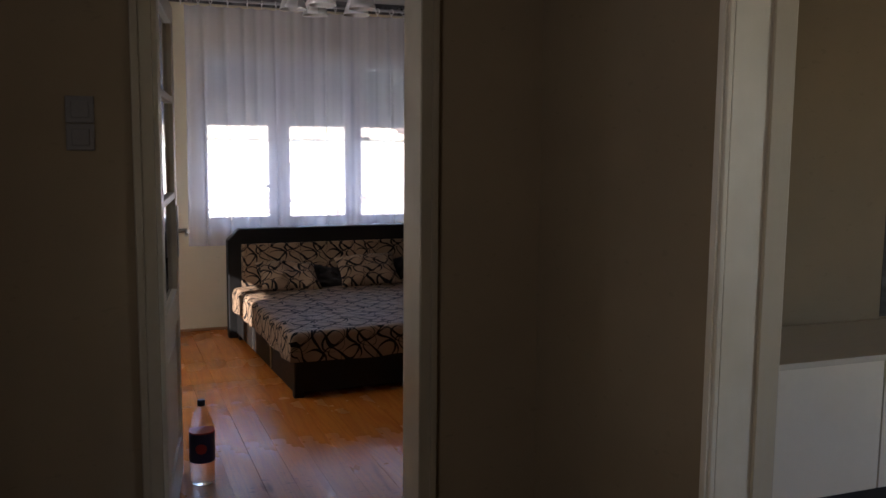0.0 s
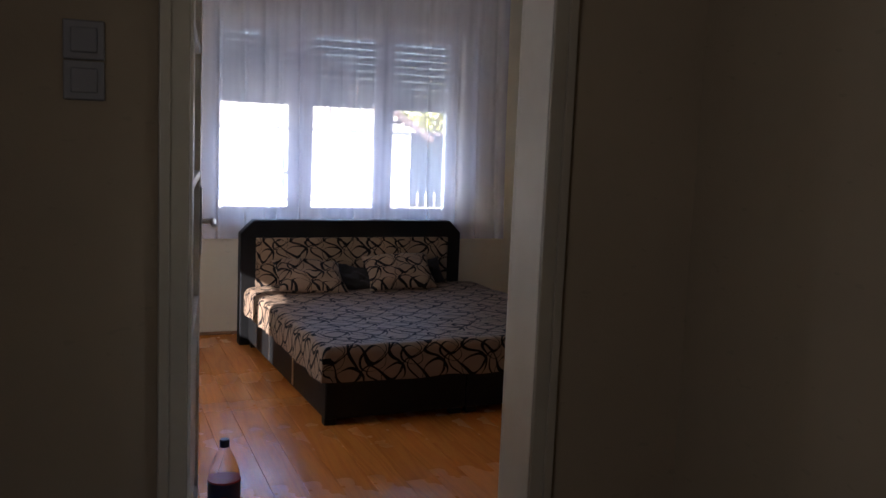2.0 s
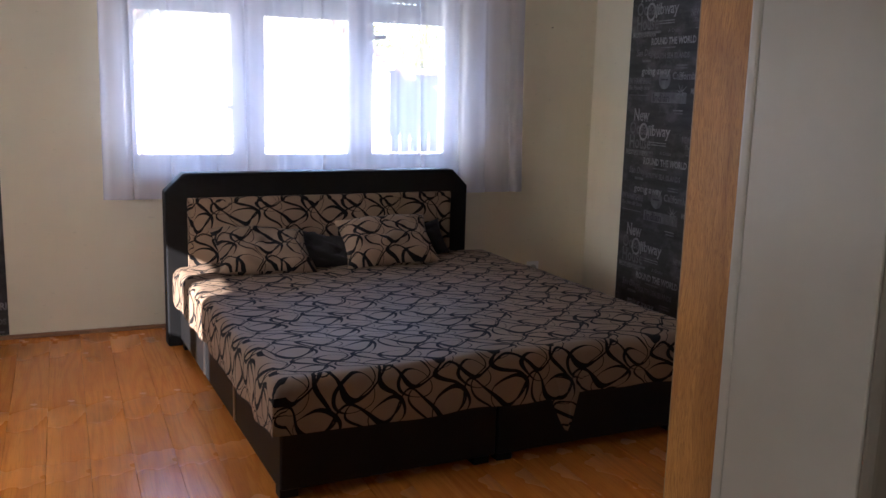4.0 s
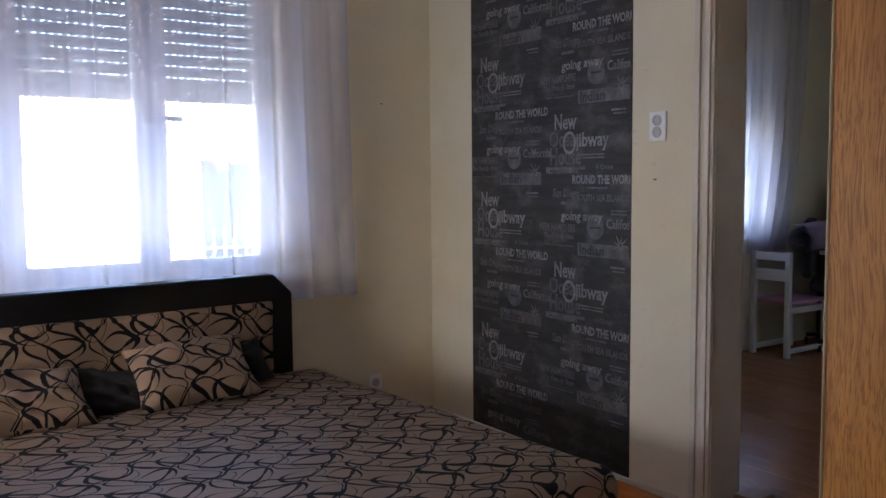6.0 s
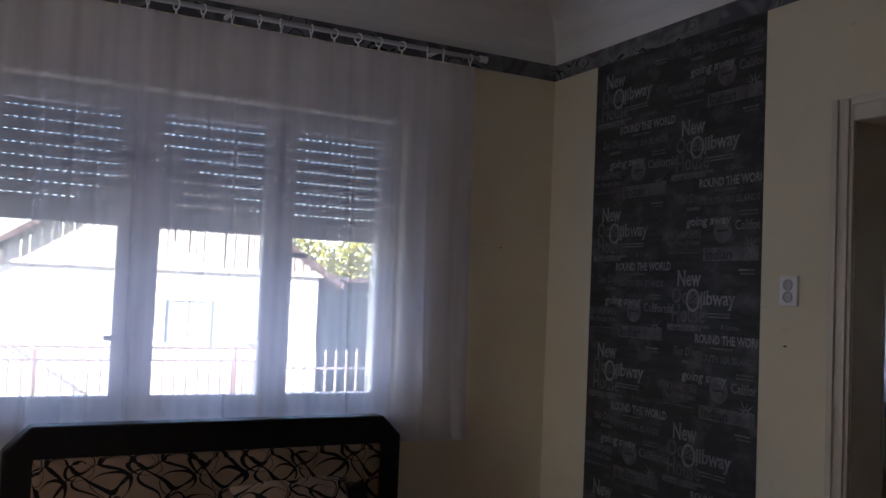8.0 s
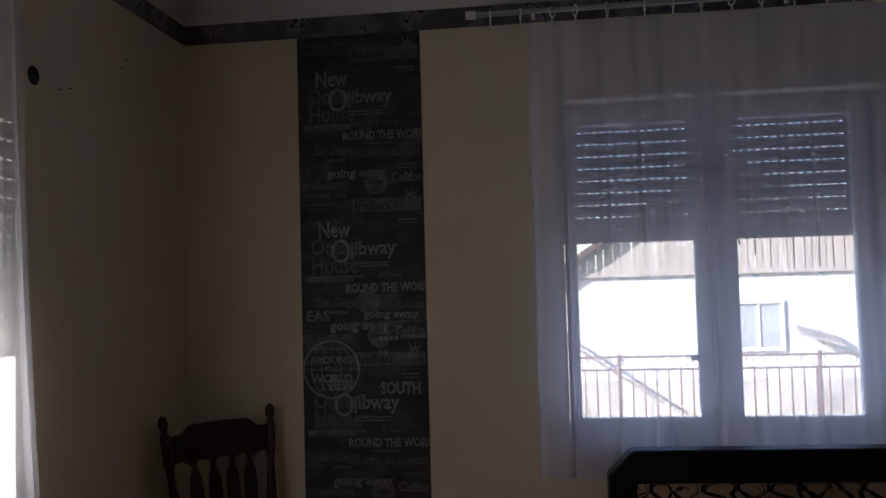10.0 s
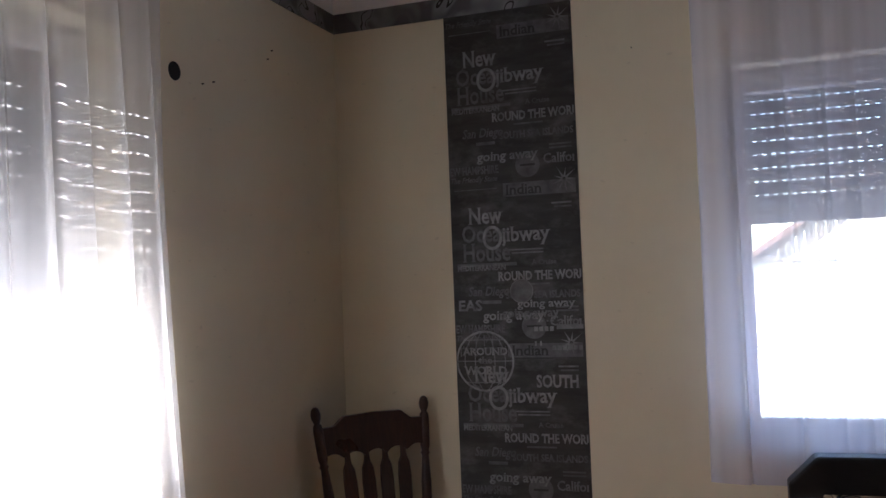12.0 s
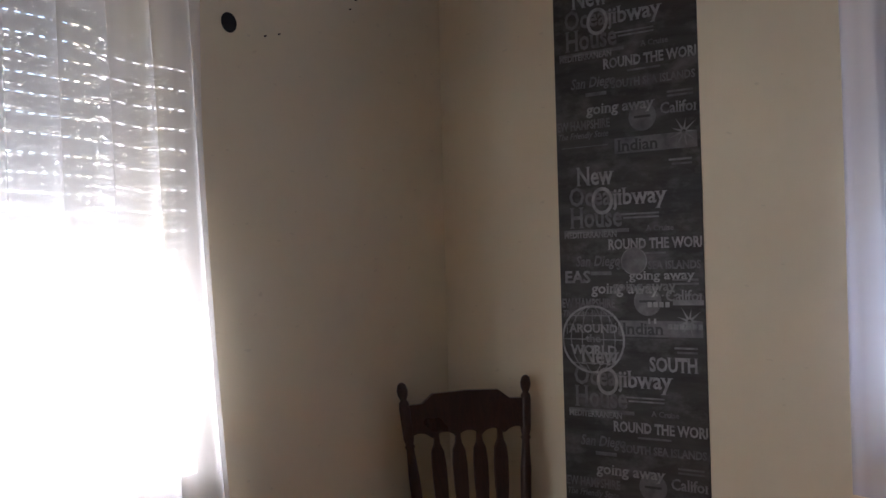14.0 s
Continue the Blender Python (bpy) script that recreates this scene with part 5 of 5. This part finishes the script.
for p, d in (((0, -1.556, 1.235), (-0.012, 0, 0)), ((-0.30, 0, 1.62), (0, -0.012, 0)), ((0, -1.95, 2.40), (-0.01, 0, 0)), ((-3.0, 0, 2.30), (0, -0.008, 0)), ((XW, -0.911, 2.127), (0.008, 0, 0)), ((XW, -0.972, 2.109), (0.008, 0, 0)), ((XW, -0.528, 2.323), (0.008, 0, 0)), ((XW, -0.559, 2.284), (0.008, 0, 0))):
    bm = B()
    cyl(bm, p, tuple(a + b for a, b in zip(p, d)), 0.0026, seg=8)
    tagged(part("nail", bm, M_NAIL), "small dark nail stuck in the plaster", "nail", "nails in the walls")
# A dark disc on the plaster gives the hole its inner shade.
bm = B()
cyl(bm, (XW + 0.0005, -1.117, 2.121), (XW + 0.003, -1.117, 2.121), 0.030, 0.029, 28)
tagged(part("pipe_hole", bm, M_DARK), "dark disc laid on the wall for the shaded inside of a pipe hole", "wall hole")
bm = B()
box(bm, 0.12, 0.24, -1.94, -1.845, 0.0, 0.045, 0.006)
tagged(part("wooden_wedge", bm, M_BASE), "brown wooden door wedge by the jamb", "door wedge").location = (0.0, 0.0, 0.012)
bm = B()
box(bm, -2.38, -2.33, -3.93, -3.85, 0.0, 0.035, 0.005)
tagged(part("wooden_wedge", bm, M_BASE), "small wooden block on the floor by the jamb", "door wedge")


def chandelier():
    c = base("ceiling_lamp", pose(-2.13, -1.98, 2.84), "ceiling lamp with frosted white glass shades", "lamp")
    frost = surface("frosted_glass", (0.72, 0.72, 0.70), 0.25, var=0.06)
    frost.node_tree.nodes["Principled BSDF"].inputs["Transmission Weight"].default_value = 0.5
    bm = B()
    lathe(bm, [(0.06, -0.03), (0.055, -0.005), (0.03, 0.0)], 20)
    part("canopy", bm, M_METAL, c, smooth=True)
    bm = B()
    cyl(bm, (0, 0, -0.02), (0, 0, -0.42), 0.009, seg=10)
    bmesh.ops.create_uvsphere(bm, u_segments=14, v_segments=10, radius=0.035, matrix=Matrix.Translation((0, 0, -0.43)))
    part("stem", bm, M_METAL, c, smooth=True)
    for k in range(5):
        a = 2 * math.pi * k / 5 + 0.5
        u = Vector((math.cos(a), math.sin(a), 0))
        bm = B()
        pts = [u * (0.02 + 0.19 * t) + Vector((0, 0, -0.43 - 0.05 * math.sin(math.pi * t) + 0.02 * t)) for t in (i / 8 for i in range(9))]
        for p, q in zip(pts, pts[1:]):
            cyl(bm, p, q, 0.006, seg=8)
        arm = part("arm", bm, M_METAL, c)
        bm = B()
        lathe(bm, [(0.02, 0.0), (0.035, -0.02), (0.055, -0.06), (0.07, -0.11), (0.078, -0.135), (0.074, -0.134), (0.05, -0.06), (0.016, -0.004)], 24, Matrix.Translation(pts[-1] + Vector((0, 0, -0.09 + 0.02))))
        part("shade", bm, frost, c, "frosted white glass tulip", smooth=True)


chandelier()


# ---- lettering on the wallpaper ----
def ink(name, v):
    return surface(name, (v, v * 0.985, v * 0.95), 0.5, var=0.6, big=22, small=160, bump=0.0)


INKS = {"bright": ink("silver_print", 0.25), "mid": ink("grey_print", 0.17), "dim": ink("faint_print", 0.115), "dark": ink("black_print", 0.03)}
WORDS = {}


def word(text):
    """The outline of a word in the built-in font, one unit wide and one high."""
    if text not in WORDS:
        cu = bpy.data.curves.new("word", "FONT")
        cu.body, cu.resolution_u, cu.offset = text, 5 if len(text) == 1 else 2, 0.0 if len(text) == 1 else 0.032 if text.isupper() else 0.020
        ob = new("word", cu)
        bpy.context.view_layer.update()
        me = ob.to_mesh()
        pts = [v.co.copy() for v in me.vertices]
        fcs = [tuple(p.vertices) for p in me.polygons]
        rim = {}
        for p in me.polygons:
            for e in p.edge_keys:
                rim[e] = rim.get(e, 0) + 1
        ob.to_mesh_clear()
        ends = [(pts[a], pts[b]) for (a, b), n in rim.items() if n == 1 and abs(pts[a].y - pts[b].y) < 1e-4 and 0.05 < abs(pts[a].x - pts[b].x) < 0.24]
        ytop = max(p.y for p in pts)
        for a, b in ends:
            mid = (a.x + b.x) / 2
            half = abs(a.x - b.x) / 2 + 0.055
            h = 0.035 if a.y < 0.25 * ytop else -0.035
            i = len(pts)
            pts += [Vector((mid - half, a.y, 0)), Vector((mid + half, a.y, 0)), Vector((mid + half * 0.9, a.y + h, 0)), Vector((mid - half * 0.9, a.y + h, 0))]
            fcs.append((i, i + 1, i + 2, i + 3))
        bpy.data.objects.remove(ob)
        bpy.data.curves.remove(cu)
        xs, ys = [p.x for p in pts], [p.y for p in pts]
        sx, sy = max(xs) - min(xs), max(ys) - min(ys)
        WORDS[text] = ([((p.x - min(xs)) / sx, (p.y - min(ys)) / sy) for p in pts], fcs)
    return WORDS[text]


def lettering(parent, tiles, place, zmin, zmax, umax):
    """Rows of print on a strip. tiles: (u, z) of each repeat's upper left; place(u, z, h) gives the point on the wall."""
    store = {k: ([], []) for k in INKS}

    def put(tone, pts, faces, h):
        vs, fs = store[tone]
        i = len(vs)
        vs += [place(u, z, h) for u, z in pts]
        fs += [tuple(i + k for k in f) for f in faces]

    def say(tone, text, u, z, w, hgt, h=0.0005, slant=0.0):
        pts, fcs = word(text)
        P = [(u + a * w + slant * b * hgt, z - hgt + b * hgt) for a, b in pts]
        if min(p[1] for p in P) < zmin or max(p[1] for p in P) > zmax:
            return
        ok = [f for f in fcs if all(0.004 <= P[k][0] <= umax - 0.004 for k in f)]
        put(tone, P, ok, h)

    def bar(tone, u0, u1, z0, z1, h=0.0003):
        u0, u1 = max(u0, 0.003), min(u1, umax - 0.003)
        if z0 > zmin and z1 < zmax and u1 > u0:
            put(tone, [(u0, z0), (u1, z0), (u1, z1), (u0, z1)], [(0, 1, 2, 3)], h)

    def disc(tone, u, z, r, h=0.0003):
        if z - r > zmin and z + r < zmax and 0.004 < u - r and u + r < umax:
            put(tone, [(u + r * math.cos(a), z + r * math.sin(a)) for a in (2 * math.pi * k / 24 for k in range(24))], [tuple(range(24))], h)

    def ring(tone, u, z, rx, rz, w, h=0.0006):
        n = 32
        P = [(u + (rx + s) * math.cos(a), z + (rz + s) * math.sin(a)) for a in (2 * math.pi * k / n for k in range(n)) for s in (-w, w)]
        F = [(2 * k, 2 * k + 1, (2 * k + 3) % (2 * n), (2 * k + 2) % (2 * n)) for k in range(n)]
        P = [(max(0.004, min(umax - 0.004, a)), b) for a, b in P]
        put(tone, P, F, h)

    rnd = random.Random(11)
    for u, z in tiles:
        bar("dim", u + 0.02, u + 0.27, z - 0.235, z - 0.222, 0.0002)
        say("dim", "Ocean", u + 0.045, z - 0.066, 0.20, 0.072)
        say("dim", "House", u + 0.045, z - 0.140, 0.20, 0.076)
        say("bright", "New", u + 0.075, z + 0.004, 0.145, 0.068, 0.0008)
        say("bright", "O", u + 0.132, z - 0.072, 0.082, 0.098, 0.0008)
        say("bright", "jibway", u + 0.212, z - 0.080, 0.20, 0.078, 0.0009)
        for k in range(2):
            bar("mid", u + 0.24 + 0.01 * k, u + 0.38, z - 0.176 - 0.013 * k, z - 0.170 - 0.013 * k)
        say("mid", "MEDITERRANEAN", u + 0.020, z - 0.228, 0.205, 0.023)
        say("dim", "A Cruise", u + 0.33, z - 0.215, 0.10, 0.02)
        say("bright", "ROUND THE WORLD", u + 0.19, z - 0.258, 0.375, 0.038, 0.0007)
        bar("dim", u + 0.28, u + 0.40, z - 0.315, z - 0.308)
        say("dim", "San Diego", u + 0.06, z - 0.315, 0.17, 0.05, 0.0004, 0.2)
        say("dim", "SOUTH SEA ISLANDS", u + 0.22, z - 0.338, 0.30, 0.030)
        bar("dim", u + 0.12, u + 0.20, z - 0.385, z - 0.372)
        say("bright", "going away", u + 0.12, z - 0.415, 0.255, 0.048, 0.0008, 0.05)
        say("dim", "NEW HAMPSHIRE", u - 0.02, z - 0.468, 0.23, 0.034)
        say("dim", "The Friendly State", u + 0.00, z - 0.510, 0.20, 0.030, 0.0004, 0.25)
        disc("dim", u + 0.33, z - 0.478, 0.050, 0.0002)
        bar("dark", u + 0.30, u + 0.36, z - 0.482, z - 0.474, 0.0004)
        say("mid", "California", u + 0.395, z - 0.438, 0.19, 0.040)
        for k in range(2):
            bar("dim", u + 0.42, u + 0.51, z - 0.408 - 0.014 * k, z - 0.401 - 0.014 * k)
        bar("dim", u + 0.225, u + 0.52, z - 0.600, z - 0.545, 0.0002)
        say("dark", "Indian", u + 0.235, z - 0.552, 0.15, 0.042, 0.0006)
        bar("dark", u + 0.235, u + 0.40, z - 0.606, z - 0.602, 0.0004)
        for k in range(9):
            a = k * 0.7
            v = [(u + 0.475 + r * math.cos(a + d), z - 0.545 + r * math.sin(a + d)) for r, d in ((0.008, -0.6), (0.045 + 0.012 * (k % 2), 0), (0.008, 0.6))]
            if v[1][1] < zmax and zmin < v[1][1] and max(p[0] for p in v) < umax and zmin < min(p[1] for p in v):
                put("mid", v, [(0, 1, 2)], 0.0006)
        bar("mid", u + 0.42, u + 0.50, z - 0.640, z - 0.633, 0.0003)
        bar("dim", u + 0.43, u + 0.50, z - 0.655, z - 0.648, 0.0003)
        bar("dim", u + 0.02, u + 0.20, z - 0.565, z - 0.561, 0.0003)
    return store, say, bar, disc, ring, put


def finish(parent, store):
    for tone, (vs, fs) in store.items():
        if not fs:
            continue
        me = bpy.data.meshes.new("print_" + tone)
        me.from_pydata(vs, [], fs)
        me.materials.append(INKS[tone])
        ob = new("print_" + tone, me)
        ob.parent = parent
        tagged(ob, kind="stuff")


UL = -3.757
st, say, bar, disc, ring, put = lettering(wp_n, [(0.0, 3.003), (0.0, 2.363), (0.0, 1.723), (0.0, 1.083), (0.0, 0.443)], lambda u, z, h: (UL + u, -0.0034 - h, z), 0.03, 2.512, 0.53)
gu, gz, gr = 0.122, 1.109, 0.118
ring("bright", gu, gz, gr, gr, 0.004, 0.0012)
for f in (0.35, 0.72):
    ring("mid", gu, gz, gr * f, gr, 0.002, 0.0012)
for dz, w in ((0.0, 1.0), (0.085, 0.69), (-0.085, 0.69)):
    bar("mid", gu - gr * w, gu + gr * w, gz + dz - 0.002, gz + dz + 0.002, 0.0012)
say("bright", "AROUND", gu - 0.095, gz + 0.055, 0.19, 0.032, 0.0014)
say("mid", "the", gu - 0.03, gz + 0.018, 0.06, 0.028, 0.0014)
say("bright", "WORLD", gu - 0.09, gz - 0.020, 0.18, 0.034, 0.0014)
say("mid", "EAS", 0.02, 1.355, 0.10, 0.045, 0.0012)
say("bright", "SOUTH", 0.33, 1.055, 0.17, 0.052, 0.0012)
say("mid", "going away", 0.20, 1.315, 0.235, 0.045, 0.0010)
disc("dim", 0.285, 1.385, 0.045, 0.0008)
ring("mid", 0.285, 1.385, 0.046, 0.046, 0.002, 0.0012)
for k in range(7):
    ring("dim", 0.285, 1.385, 0.007 * k, 0.044, 0.0012, 0.0013)
say("bright", "going away", 0.265, 1.350, 0.235, 0.040, 0.0014)
for k, (a, b, z) in enumerate(((0.36, 0.52, 1.262), (0.33, 0.40, 1.225), (0.42, 0.52, 1.232), (0.33, 0.37, 1.168), (0.40, 0.52, 1.150))):
    x = a
    while x < b:
        bar("bright" if k % 2 else "mid", x, x + 0.008 + 0.007 * (k % 3), z, z + 0.006 + 0.012 * (k > 0), 0.0012)
        x += 0.021
for k in range(9):
    a = math.pi * (k + 0.5) / 9
    bar("mid", gu + gr * math.cos(a) * 0.86 - 0.0015, gu + gr * math.cos(a) * 0.86 + 0.0015, gz + 0.06, gz + gr * math.sin(a) * 0.9, 0.0011)
finish(wp_n, st)
VE = -0.37
tiles = [(0.0, 2.451 + 0.64 * 0), (0.0, 1.811), (0.0, 1.171), (0.0, 0.531), (0.0, 3.091)] + [(0.53, z) for z in (2.792, 2.152, 1.512, 0.872)]
st, say, bar, disc, ring, put = lettering(wp_e, tiles, lambda u, z, h: (-0.0034 - h, VE - u, z), 0.03, 2.512, 1.06)
finish(wp_e, st)
bm = B()
box(bm, 0.0, 0.003, 0, 0.53, 0.716, 2.5)
dark3 = tagged(part("wallpaper_strip", bm, M_PAPER), "charcoal wallpaper strip in the side room", "wallpaper")
dark3.matrix_world = Matrix.Translation((-0.14, YH, 0)) @ pose(0, 0, 0, 0, 0, -90)

# ---- floorboards ----
def boards(parent, x0, x1, y0, y1, wid, material, seed):
    rnd = random.Random(seed)
    meshes = {}
    x = x0
    while x < x1 - 0.01:
        w = min(wid, x1 - x)
        cuts = [y0] + [c for c in ((y0 + rnd.uniform(0.6, 3.4),) if rnd.random() < 0.5 else ()) if c < y1 - 0.6]
        cuts.append(y1)
        for a, b in zip(cuts, cuts[1:]):
            key = (round(w, 3), round(b - a, 1))
            bm = B()
            box(bm, 0.0003, w - 0.0003, 0.0003, b - a - 0.0003, -0.02, rnd.uniform(-0.0005, 0.0), 0.0006, 1)
            ob = part("floorboard", bm, material, parent)
            ob.location = (x, a, 0)
        x += wid


boards(floor, XW, 0.0, YS, 0.0, 0.135, M_FLOOR, 5)
boards(floor_east, XE, 4.4, YS, 0.0, 0.14, M_FLOOR2, 6)
